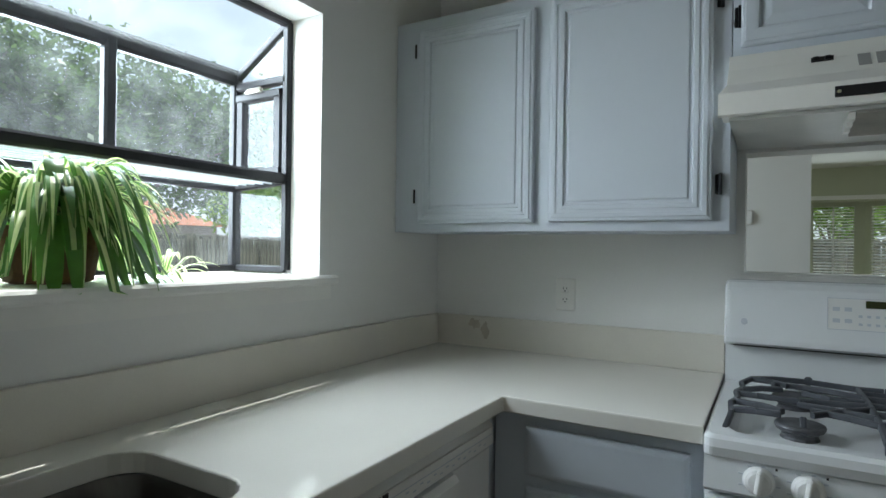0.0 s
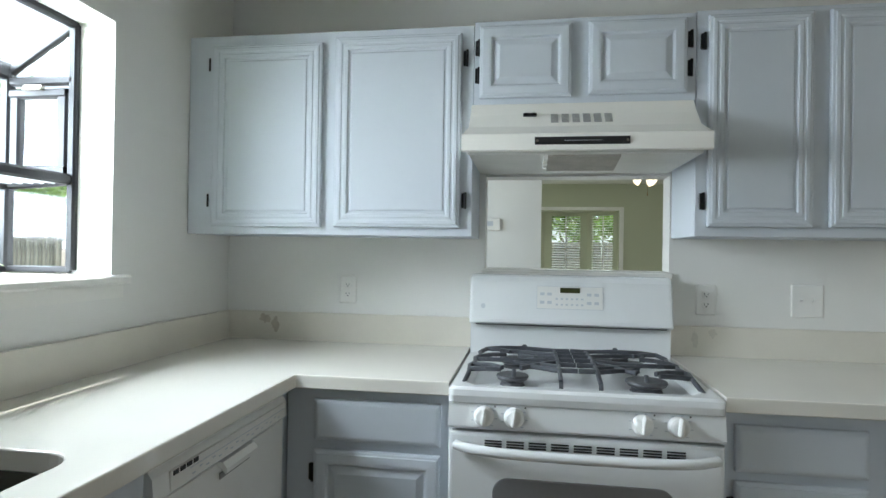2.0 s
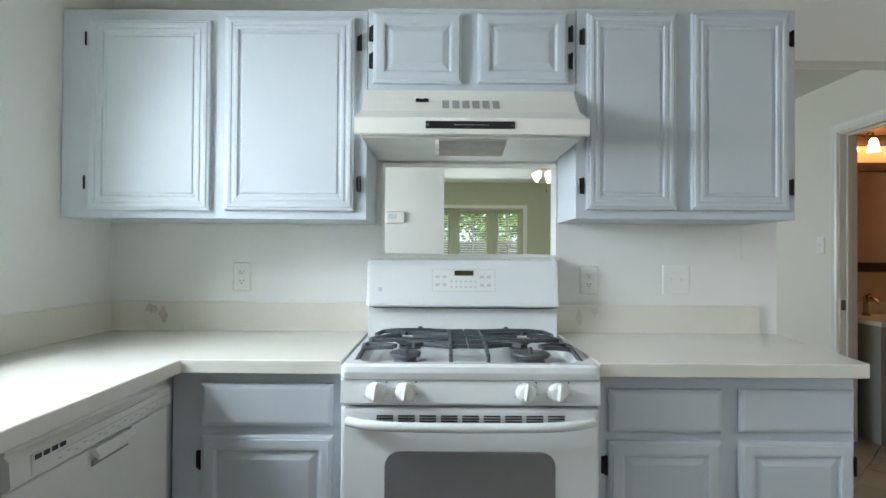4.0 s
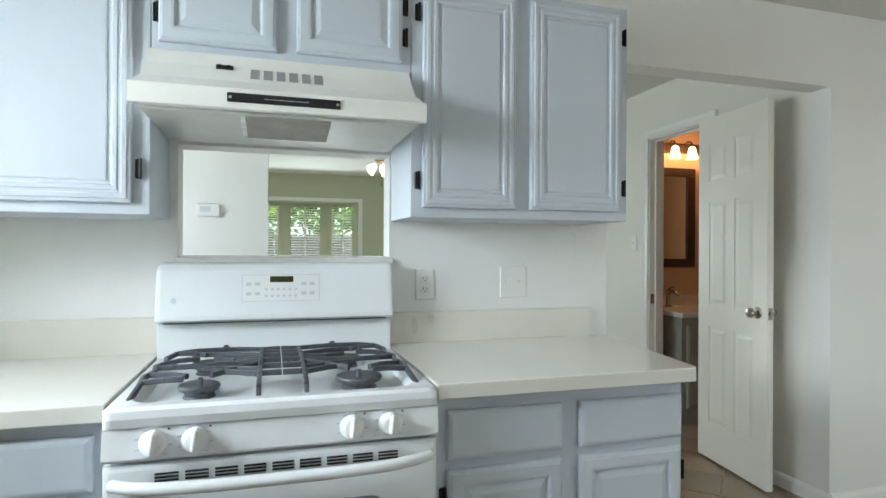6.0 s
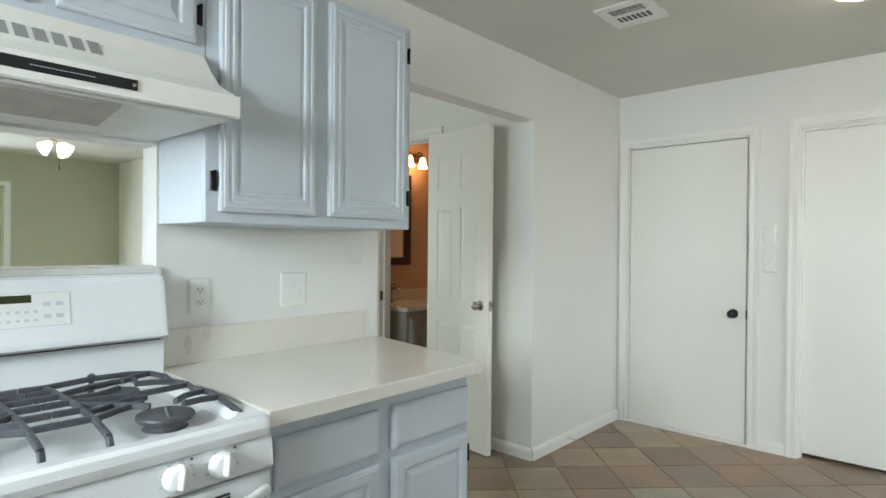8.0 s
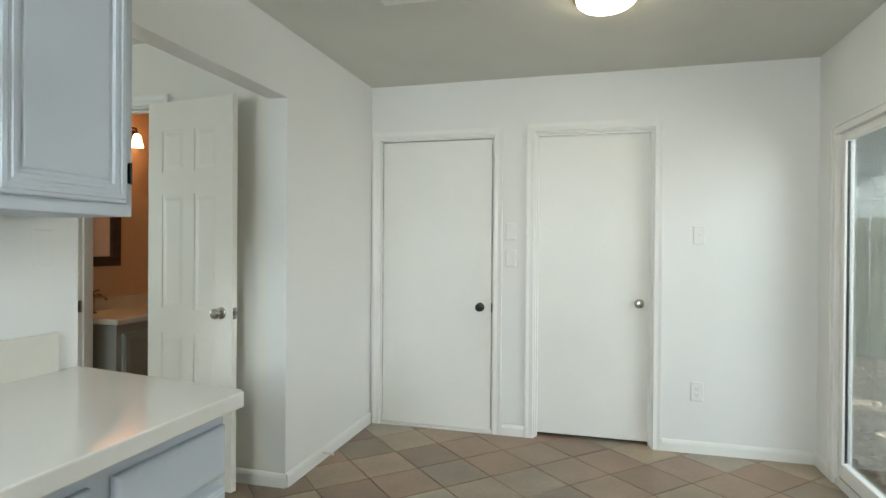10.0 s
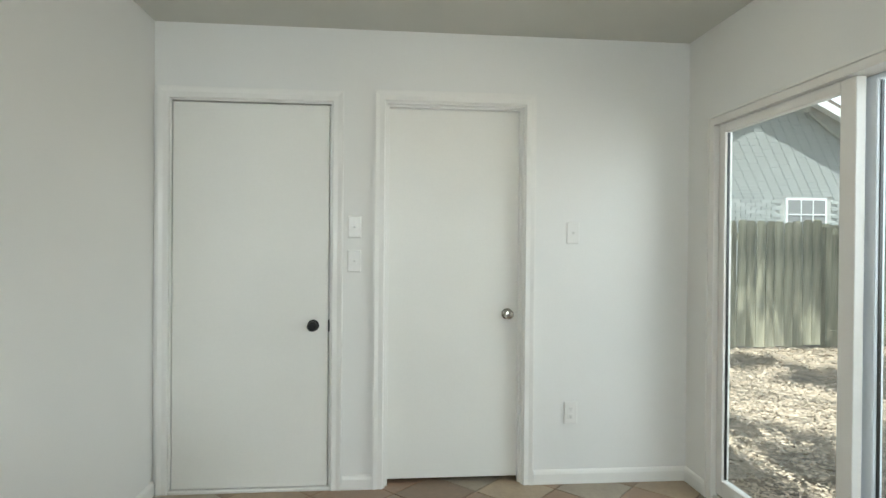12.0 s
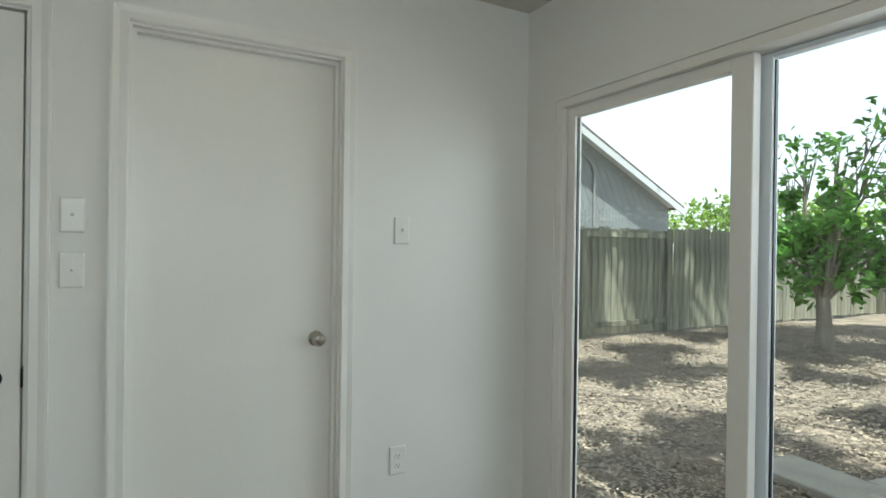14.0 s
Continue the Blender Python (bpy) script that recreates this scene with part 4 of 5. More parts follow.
def sash(x0, x1, y, st, material, left, right):
    bm = boxes((x0, x0 + left, y - 0.02, y + 0.02, 0.043, ZT - 0.036), (x1 - right, x1, y - 0.02, y + 0.02, 0.043, ZT - 0.036), (x0 + left, x1 - right, y - 0.02, y + 0.02, 0.043, 0.043 + st), (x0 + left, x1 - right, y - 0.02, y + 0.02, ZT - 0.036 - st * 0.55, ZT - 0.036), bevel=0.003)
    s = part("sash", bm, material, sd)
    g = part("pane", boxes((x0 + left - 0.005, x1 - right + 0.005, y - 0.003, y + 0.003, 0.043 + st - 0.005, ZT - 0.031 - st * 0.55)), M_GLASS, s, "clear glass pane")
    g.visible_shadow = False
    bm = boxes((x0 + left, x0 + left + 0.004, y - 0.006, y + 0.006, 0.05 + st, ZT - 0.04 - st * 0.55), (x1 - right - 0.004, x1 - right, y - 0.006, y + 0.006, 0.05 + st, ZT - 0.04 - st * 0.55))
    part("gasket", bm, M_BLACK, s)


sash(4.127, A1 - 0.046, -0.035, 0.08, M_VINYL, 0.075, 0.05)
sash(A0 + 0.046, 4.18, -0.095, 0.03, M_VINYL2, 0.06, 0.075)
bm = boxes((3.11, 3.17, 0.001, 0.014, 0, ZT + 0.002), (A1 + 0.002, A1 + 0.012, 0.001, 0.016, 0, ZT + 0.002), (3.11, A1 + 0.012, 0.001, 0.014, ZT + 0.003, ZT + 0.016), bevel=0.002)
bm.transform(Matrix.Translation((0, YS, 0)))
tagged(part("trim_sliding_door", bm, M_TRIM), "narrow white trim round the sliding door", "trim", kind="structure")

# ---- garden window ----
GY0, GY1, GX, GZ0, GZ1, GZT = -1.61, -0.735, -0.385, 1.214, 1.872, 2.022
gw = thing("window_1", I, "projecting garden window with dark bronze frame and wire shelf", "window", kind="structure")
GXI = -0.14


def frame_bar(a, b, w=0.028, h=0.028, name="frame_bar"):
    part(name, bar(bmesh.new(), a, b, w, h), M_BRONZE, gw)


for y in (GY0, GY1, (GY0 + GY1) / 2):
    frame_bar((GX, y, GZ0 + 0.01), (GX, y, GZ1), 0.036, 0.036)
for y in (GY0, GY1):
    frame_bar((GXI, y, GZ0 + 0.01), (GXI, y, GZT), 0.03)
    frame_bar((GX, y, GZ1), (GXI, y, GZT), 0.022)
    frame_bar((GX, y, GZ1 - 0.03), (GXI, y, GZ1 - 0.03))
    frame_bar((GX, y, 1.50), (GXI, y, 1.515))
    frame_bar((GX, y, GZ0 + 0.012), (GXI, y, GZ0 + 0.012), 0.022, 0.022)
    # vent sash in the upper side light
    for a, b in (((GX + 0.035, y, 1.56), (GX + 0.035, y, 1.80)), ((GXI - 0.035, y, 1.56), (GXI - 0.035, y, 1.80)), ((GX + 0.02, y, 1.548), (GXI - 0.02, y, 1.548)), ((GX + 0.02, y, 1.80), (GXI - 0.02, y, 1.80))):
        frame_bar(a, b, 0.04, 0.03, "vent_sash")
    part("latch", boxes((-0.30, -0.23, y - 0.035, y - 0.018, 1.805, 1.822), bevel=0.003), M_NICKEL, gw)
for z, w in ((GZ0 + 0.012, 0.022), (1.495, 0.02), (GZ1 + 0.004, 0.055)):
    frame_bar((GX, GY0, z), (GX, GY1, z), 0.03, w)
frame_bar((GXI, GY0, GZT), (GXI, GY1, GZT), 0.025, 0.025)
frame_bar((GXI - 0.005, GY0, 1.518), (GXI - 0.005, GY1, 1.518), 0.02, 0.034, "shelf_rail")
mid = (GY0 + GY1) / 2
for nm, vs in (("pane", [(GX, GY0, GZ0), (GX, mid, GZ0), (GX, mid, GZ1), (GX, GY0, GZ1)]), ("pane", [(GX, mid, GZ0), (GX, GY1, GZ0), (GX, GY1, GZ1), (GX, mid, GZ1)]),
               ("pane", [(GX, GY0, GZ1), (GX, GY1, GZ1), (GXI, GY1, GZT), (GXI, GY0, GZT)]),
               ("pane", [(GX, GY0, GZ0), (GXI, GY0, GZ0), (GXI, GY0, GZT), (GX, GY0, GZ1)]), ("pane", [(GX, GY1, GZ0), (GXI, GY1, GZ0), (GXI, GY1, GZT), (GX, GY1, GZ1)])):
    n = (Vector(vs[1]) - Vector(vs[0])).cross(Vector(vs[2]) - Vector(vs[0])).normalized() * 0.002
    bm = loops(bmesh.new(), [[Vector(v) - n for v in vs], [Vector(v) + n for v in vs]])
    part(nm, bm, M_GLASS_DUSTY, gw, "slightly dusty glass pane").visible_shadow = False
# wire shelf
bm = bmesh.new()
for k in range(6):
    x = GX + 0.03 + k * 0.04
    tube(bm, [(x, GY0, 1.506), (x, GY1, 1.506)], 0.0028, 6)
for k in range(26):
    y = GY0 + 0.02 + k * 0.033
    tube(bm, [(GX + 0.02, y, 1.51), (GXI, y, 1.51)], 0.0022, 6)
part("wire_shelf", bm, M_VINYL2, gw, "pale wire shelf")
part("window_seat", boxes((-0.44, -0.1605, GY0 - 0.02, GY1 + 0.02, 1.15, 1.2095)), M_TRIM, gw)
bm = loops(bmesh.new(), [[(0.0005, y, 1.182), (0.032, y, 1.182), (0.036, y, 1.188), (0.036, y, 1.204), (0.030, y, 1.211), (0.0005, y, 1.211)] for y in (-1.68, -0.68)])
box(bm, -0.1595, 0.0, -1.6195, -0.7305, 1.2075, 1.211)
box(bm, 0.0005, 0.014, -1.67, -0.69, 1.137, 1.1815)
tagged(part("sill_window", bm, M_TRIM), "white painted window sill board", "sill", kind="structure")

# plant on the sill
plant = thing("potted_plant", pose(-0.185, -1.41, 1.2115), "arching green and cream striped spider plant in a dark wicker pot", "plant")
bm = bmesh.new()
lathe(bm, (0, 0, 0), (0, 0, 1), [(0.075, 0), (0.085, 0.004), (0.105, 0.11), (0.11, 0.125), (0.1, 0.125), (0.095, 0.11)], 28)
part("pot", bm, M_TERRA, plant, "dark brown wicker pot")
rng = random.Random(11)


def blade(parent, base, az, ln, lift, sag, w, reach, striped, low):
    """An arching strap leaf with a pale stripe down its middle or along its edges."""
    side = Vector((-math.sin(az), math.cos(az), 0))
    bm = bmesh.new()
    rows = []
    top = 0.235 + 0.055 * (0.5 + 0.5 * math.sin(az * 7 + ln * 40))
    heights = [base[2] + lift * 2.6 * (i / 11) * (1 - 0.55 * i / 11) - sag * (i / 11) ** 2.4 for i in range(12)]
    squash = min(1.0, (top - base[2]) / max(0.01, max(heights) - base[2]))
    for i, z in enumerate(heights):
        u = i / 11
        r = 0.02 + reach * u ** 0.85
        x, y = base[0] + r * math.cos(az), base[1] + r * math.sin(az) * 1.1
        x = max(-0.20, min(x, 0.30))
        if z > base[2]:
            z = base[2] + (z - base[2]) * squash
        z = max(z, low if x < 0.19 else -0.012)
        ww = w * (0.45 + 1.3 * u) * (1 - u ** 3.2) + 0.001
        rows.append([bm.verts.new(Vector((x, y, z)) + side * ww * s + Vector((0, 0, 0.3 * ww * abs(s)))) for s in (-1, -0.35, 0.35, 1)])
    for a, b in zip(rows, rows[1:]):
        for j in range(3):
            f = bm.faces.new((a[j], a[j + 1], b[j + 1], b[j]))
            f.material_index = 1 if striped == (2 if j == 1 else 1) else 0
            f.smooth = True
    part("leaf", bm, [M_LEAF, M_LEAFPALE], parent)


for k in range(120):
    ln = rng.uniform(0.22, 0.40)
    blade(plant, (0, 0, 0.11), rng.uniform(0, math.tau), ln, rng.uniform(0.06, 0.22), rng.uniform(0.08, 0.40), rng.uniform(0.009, 0.019), ln * rng.uniform(0.35, 0.75), k % 4 if k % 4 < 3 else 2, rng.uniform(0.004, 0.02))
for k in range(70):
    ln = rng.uniform(0.26, 0.40)
    blade(plant, (0, 0, 0.12), rng.uniform(-0.7, 2.2), ln, rng.uniform(0.12, 0.22), rng.uniform(0.10, 0.34), rng.uniform(0.006, 0.012), ln * rng.uniform(0.4, 0.68), 1 + k % 2, rng.uniform(0.004, 0.02))
for k in range(9):
    ln = rng.uniform(0.26, 0.34)
    blade(plant, (0.02, 0, 0.12), rng.uniform(-0.4, 1.5), ln, rng.uniform(0.05, 0.10), rng.uniform(0.24, 0.34), rng.uniform(0.017, 0.022), ln * rng.uniform(0.55, 0.75), 0, 0.006)
for k in range(22):
    ln = rng.uniform(0.08, 0.14)
    blade(plant, (0.07, 0.225, 0.012), rng.uniform(0, math.tau), ln, rng.uniform(0.02, 0.07), rng.uniform(0.02, 0.08), rng.uniform(0.004, 0.007), ln * 0.8, 1, 0.004)

# added window, out of view, that passes the fill lamp's light
w3 = thing("window_3", I, "white-framed window added out of view to let in fill light", "window", kind="structure")
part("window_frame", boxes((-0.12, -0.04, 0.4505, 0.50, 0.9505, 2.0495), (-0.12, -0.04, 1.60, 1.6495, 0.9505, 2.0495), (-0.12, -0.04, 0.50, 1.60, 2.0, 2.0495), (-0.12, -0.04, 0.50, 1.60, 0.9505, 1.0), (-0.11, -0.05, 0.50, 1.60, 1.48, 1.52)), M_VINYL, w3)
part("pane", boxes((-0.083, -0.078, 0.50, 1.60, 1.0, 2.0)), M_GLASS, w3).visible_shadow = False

# ---- hall, bathroom and living room ----
HB = pose(4.09, 0, 0, 0, 0, -90)
# x of this space runs south: the bathroom opening goes from -1.42 to -0.80
casing("trim_bath_door", -1.415, -0.805, 2.08, HB @ pose(0, -0.001, 0))
bm = boxes((-1.4195, -1.405, 0, 0.119, 0, 2.069), (-0.815, -0.8005, 0, 0.119, 0, 2.069), (-1.4195, -0.8005, 0, 0.119, 2.0695, 2.0845), (-1.405, -1.393, 0.045, 0.07, 0, 2.069), (-1.393, -0.815, 0.045, 0.07, 2.057, 2.069))
ob = part("trim_bath_jamb", bm, M_TRIM)
ob.matrix_world = HB
tagged(ob, "white painted bathroom door jamb", "jamb", kind="structure")
part_strike = boxes((-1.4045, -1.403, 0.008, 0.04, 0.88, 0.95))
ob = part("strike_plate", part_strike, M_NICKEL)
ob.matrix_world = HB
tagged(ob, "small metal strike plate on the bathroom door jamb", "strike plate")
DW, DH = 0.60, 2.054
door_dir = Vector((3.93 - 4.012, 0.222 - 0.815, 0)).normalized()
ang = math.degrees(math.atan2(door_dir.y, door_dir.x))
bd = thing("door_3", pose(4.012, 0.815, 0.012, 0, 0, ang), "white six-panel bathroom door standing wide open", "door", kind="structure")
part("slab", boxes((0, DW, 0.004, 0.031, 0, DH)), M_DOOR_WARM, bd)
cols_ = (0.105, 0.2675, 0.3375, 0.50)
rows_ = ((0.22, 0.80), (0.93, 1.55), (1.67, 1.90))
for y0, y1 in ((0.0, 0.0035), (0.0315, 0.035)):
    bm = boxes((0, 0.105, y0, y1, 0, DH), (0.50, DW, y0, y1, 0, DH), (0.2675, 0.3375, y0, y1, 0, DH))
    for a, b in ((0.105, 0.2675), (0.3375, 0.50)):
        for c, d in ((0, 0.22), (0.80, 0.93), (1.55, 1.67), (1.90, DH)):
            box(bm, a, b, y0, y1, c, d)
    part("stiles_and_rails", bm, M_DOOR_WARM, bd)
for a, b in ((0.105, 0.2675), (0.3375, 0.50)):
    for c, d in rows_:
        bm = bmesh.new()
        panel(bm, a + 0.004, b - 0.004, c + 0.004, d - 0.004, 0.0039, [(0, 0), (0.012, 0.0005), (0.03, 0.004), (0.034, 0.0042)])
        part("door_panel", bm, M_DOOR_WARM, bd)
        bm = bmesh.new()
        panel(bm, a + 0.004, b - 0.004, c + 0.004, d - 0.004, 0.0, [(0, 0), (0.012, 0.0005), (0.03, 0.004), (0.034, 0.0042)])
        bm.transform(pose(0, 0.0311, 0) @ Matrix.Diagonal((1, -1, 1, 1)))
        part("door_panel", bm, M_DOOR_WARM, bd)
knob(bd, DW - 0.07, 0.0, 0.925, M_NICKEL, "satin nickel knob", (-1, 1))
part("latch", boxes((DW + 0.0005, DW + 0.002, 0.006, 0.029, 0.895, 0.955), (DW + 0.0025, DW + 0.014, 0.012, 0.024, 0.915, 0.935)), M_NICKEL, bd)

# bathroom vanity against the north wall
van = thing("bathroom_vanity", pose(4.86, 1.849, 0), "grey bathroom vanity cabinet with a beige top", "vanity")
part("cabinet_body", boxes((-0.55, 0.55, -0.52, -0.001, 0.0, 0.78)), M_VANITY, van)
for x in (-0.27, 0.27):
    bm = bmesh.new()
    panel(bm, x - 0.24, x + 0.24, 0.12, 0.72, -0.521, DOOR_PROF)
    part("door", bm, M_VANITY, van)
part("vanity_top", boxes((-0.57, 0.57, -0.55, -0.001, 0.781, 0.815), (-0.57, 0.57, -0.02, -0.001, 0.8155, 0.90), bevel=0.003), M_SPLASH, van)
fc = thing("faucet", pose(4.50, 1.72, 0.8155), "brushed nickel bathroom faucet on the vanity top", "faucet")
bm = bmesh.new()
lathe(bm, (0, 0, 0), (0, 0, 1), [(0.03, 0), (0.03, 0.008), (0.018, 0.015), (0.016, 0.12), (0.02, 0.13), (0.01, 0.14)], 16)
tube(bm, [(0, 0, 0.10), (0, -0.05, 0.13), (0, -0.10, 0.12), (0, -0.12, 0.10)], 0.011)
part("spout", bm, M_NICKEL, fc, smooth=True)
bm = bmesh.new()
bar(bm, (0, 0, 0.142), (0, -0.06, 0.165), 0.014, 0.01)
part("lever", bm, M_NICKEL, fc)
mir = thing("framed_mirror", pose(4.545, 1.849, 1.13), "bathroom mirror in a wide dark wooden frame", "mirror")
bm = boxes((-0.30, 0.30, -0.03, -0.001, 0, 0.07), (-0.30, 0.30, -0.03, -0.001, 0.75, 0.82), (-0.30, -0.22, -0.03, -0.001, 0.07, 0.75), (0.22, 0.30, -0.03, -0.001, 0.07, 0.75), bevel=0.004)
part("frame", bm, M_WOODFRAME, mir)
part("mirror_glass", boxes((-0.219, 0.219, -0.015, -0.001, 0.071, 0.749)), M_MIRROR, mir)
vl = thing("vanity_light", pose(4.66, 1.849, 2.115), "bronze vanity light bar with three lit glass shades", "wall lamp")
part("back_plate", boxes((-0.33, 0.33, -0.025, -0.001, -0.04, 0.04), bevel=0.005), M_WOODFRAME, vl)
for x in (-0.25, -0.085, 0.08, 0.245):
    bm = bmesh.new()
    tube(bm, [(x, -0.02, 0.02), (x, -0.06, 0.05), (x, -0.10, 0.04), (x, -0.11, 0.0)], 0.007)
    arm = part("arm", bm, M_WOODFRAME, vl)
    bm = bmesh.new()
    lathe(bm, (x, -0.11, 0.0), (0, 0, -1), [(0.014, 0), (0.024, 0.01), (0.032, 0.05), (0.045, 0.10), (0.04, 0.10)], 16)
    part("shade", bm, M_VANITYGLASS, arm, "amber-lit frosted glass bell", smooth=True)

# living room: thermostat, bay window, fan
th = thing("thermostat", pose(1.05, 1.949, 1.52), "white wall thermostat with a grey display", "thermostat")
bm = bmesh.new()
panel(bm, -0.075, 0.075, -0.045, 0.045, 0, [(0, 0), (0, 0.018), (0.006, 0.026), (0.01, 0.027)], 0.012, 3)
part("housing", bm, M_PLATE, th)
bm = boxes((-0.05, 0.015, -0.029, -0.0272, -0.012, 0.024))
part("display", bm, M_GREY, th)
bay = thing("window_2", pose(1.965, 7.0, 0), "white-trimmed bay window with three sashes and blinds", "window", kind="structure")
corners = [(-0.80, 0.14), (-0.35, 0.46), (0.35, 0.46), (0.80, 0.14)]
part("casing", boxes((-0.865, -0.801, -0.02, -0.001, 0.38, 2.07), (0.801, 0.865, -0.02, -0.001, 0.38, 2.07), (-0.801, 0.801, -0.02, -0.001, 2.016, 2.07), (-0.90, 0.90, -0.05, -0.001, 0.35, 0.3795)), M_TRIM, bay)
part("bay_floor", loops(bmesh.new(), [[(-0.9, 0.141, z), (0.9, 0.141, z), (0.42, 0.56, z), (-0.42, 0.56, z)] for z in (0.30, 0.45)]), M_TRIM, bay)
part("bay_head", loops(bmesh.new(), [[(-0.9, 0.141, z), (0.9, 0.141, z), (0.42, 0.56, z), (-0.42, 0.56, z)] for z in (2.015, 2.13)]), M_SAGE, bay)
for (xa, ya), (xb, yb) in zip(corners, corners[1:]):
    a, b = Vector((xa, ya, 0)), Vector((xb, yb, 0))
    d = (b - a).normalized()
    ln = (b - a).length
    m = Matrix.Translation(a) @ Matrix.Rotation(math.atan2(d.y, d.x), 4, "Z")
    e = 0.085 if ln < 0.6 else 0.115
    bm = boxes((0, e, 0, 0.05, 0.45, 2.015), (ln - e, ln, 0, 0.05, 0.45, 2.015), (e, ln - e, 0, 0.05, 1.955, 2.015), (e, ln - e, 0, 0.05, 0.45, 0.53))
    bm.transform(m)
    part("window_frame", bm, M_SAGE, bay)
    bm = boxes((ln / 2 - 0.01, ln / 2 + 0.01, 0.02, 0.04, 0.53, 1.955), *[(e, ln - e, 0.022, 0.038, z - 0.01, z + 0.01) for z in (0.9, 1.26, 1.63)])
    bm.transform(m)
    part("muntin", bm, M_TRIM, bay)
    bm = boxes((e, ln - e, 0.042, 0.045, 0.53, 1.955))
    bm.transform(m)
    part("pane", bm, M_GLASS, bay).visible_shadow = False
    for k in range(34):
        z = 0.60 + k * 0.041
        bm = loops(bmesh.new(), [[(x, -0.026, z - 0.007), (x, 0.018, z + 0.007), (x, 0.0182, z + 0.0095), (x, -0.0258, z - 0.0045)] for x in (e + 0.005, ln - e - 0.005)])
        bm.transform(m)
        part("blind_slat", bm, M_BLIND, bay)

fan = thing("ceiling_fan", pose(2.5, 3.65, H - 0.001) @ Matrix.Diagonal((1, 1, 1.24, 1)), "white ceiling fan with a lit cluster of glass shades", "ceiling fan")
bm = bmesh.new()
lathe(bm, (0, 0, 0), (0, 0, -1), [(0.07, 0), (0.06, 0.04), (0.014, 0.05), (0.014, 0.09), (0.06, 0.095), (0.10, 0.12), (0.10, 0.17), (0.05, 0.19), (0.05, 0.22), (0.02, 0.23)], 24)
part("motor", bm, M_BRASS, fan, smooth=True)
for k in range(5):
    bm = loops(bmesh.new(), [[(0.09, -0.02, -0.15), (0.20, -0.055, -0.155), (0.52, -0.07, -0.155), (0.56, -0.03, -0.15), (0.56, 0.04, -0.143), (0.52, 0.07, -0.14), (0.20, 0.055, -0.14), (0.09, 0.02, -0.145)], [(0.09, -0.02, -0.144), (0.20, -0.055, -0.149), (0.52, -0.07, -0.149), (0.56, -0.03, -0.144), (0.56, 0.04, -0.137), (0.52, 0.07, -0.134), (0.20, 0.055, -0.134), (0.09, 0.02, -0.139)]])
    bm.transform(Matrix.Rotation(math.tau * k / 5 + 0.3, 4, "Z"))
    part("blade", bm, M_BLIND, fan)
for a in (3.4, 5.75, 0.7):
    d = Vector((math.cos(a), math.sin(a), -0.75)).normalized()
    bm = bmesh.new()
    lathe(bm, Vector((0, 0, -0.225)) + d * 0.045, d, [(0.016, 0), (0.030, 0.022), (0.043, 0.06), (0.050, 0.085), (0.044, 0.085)], 18)
    part("shade", bm, M_BULBGLASS, fan, "lit frosted glass shade", smooth=True)
bm = bmesh.new()
tube(bm, [(0.02, -0.03, -0.23), (0.02, -0.03, -0.40)], 0.002, 5)
lathe(bm, (0.02, -0.03, -0.40), (0, 0, -1), [(0.003, 0), (0.008, 0.015), (0.003, 0.03)], 8)
part("pull_chain", bm, M_BRASS, fan)


# ---- outdoors ----
GZ = -0.16
bm = bmesh.new()
rng = random.Random(3)
grid = {}
xs = [-400, -120, -60, -30] + [-20 + 0.8 * i for i in range(64)] + [40, 70, 130, 400]
ys = [-400, -120, -60, -32] + [-24 + 0.8 * i for i in range(60)] + [30, 60, 130, 400]
for i, x in enumerate(xs):
    for j, y in enumerate(ys):
        near = -0.7 < x < 6.6 and -3.6 < y < 8.6
        grid[i, j] = bm.verts.new((x, y, GZ - 0.02 + (0 if near else 0.05 * noise.noise(Vector((x * 0.5, y * 0.5, 0))))))
for i in range(len(xs) - 1):
    for j in range(len(ys) - 1):
        bm.faces.new((grid[i, j], grid[i + 1, j], grid[i + 1, j + 1], grid[i, j + 1]))
tagged(part("ground", bm, M_GROUND, smooth=True), "bare earth yard covered with dry brown leaves", "ground", kind="structure")

# leaf litter near the patio door
nr = np.random.default_rng(5)


def leaves_mesh(name, centres, size, material, label, category, flat=0.0, kind="", parent=None):
    """Small pointed leaves, one quad each, at the given centres."""
    n = len(centres)
    a = nr.normal(size=(n, 3))
    a[:, 2] *= 1 - flat
    a /= np.linalg.norm(a, axis=1)[:, None]
    b = nr.normal(size=(n, 3))
    b[:, 2] *= 1 - flat
    b -= a * (a * b).sum(1)[:, None]
    b /= np.linalg.norm(b, axis=1)[:, None] + 1e-9
    s = (size * nr.uniform(0.6, 1.3, n))[:, None]
    c = np.asarray(centres)
    v = np.stack([c - a * s, c + b * s * 0.45, c + a * s, c - b * s * 0.45], 1).reshape(-1, 3)
    me = bpy.data.meshes.new(name)
    me.from_pydata(v.tolist(), [], (np.arange(n * 4).reshape(-1, 4)).tolist())
    me.materials.append(material)
    ob = new(name, me)
    if parent:
        ob.parent = parent
        return ob
    return tagged(ob, label, category, kind=kind)


n = 90000
px = nr.uniform(3.4, 10.0, n)
py = -3.3 - 10.2 * nr.uniform(0, 1, n) ** 1.4
leaves_mesh("leaf_litter", np.stack([px, py, GZ + 0.012 + nr.uniform(0, 0.02, n)], 1), 0.019, M_LITTER, "dry brown fallen leaves scattered over the yard", "leaf litter", 0.9, "stuff")

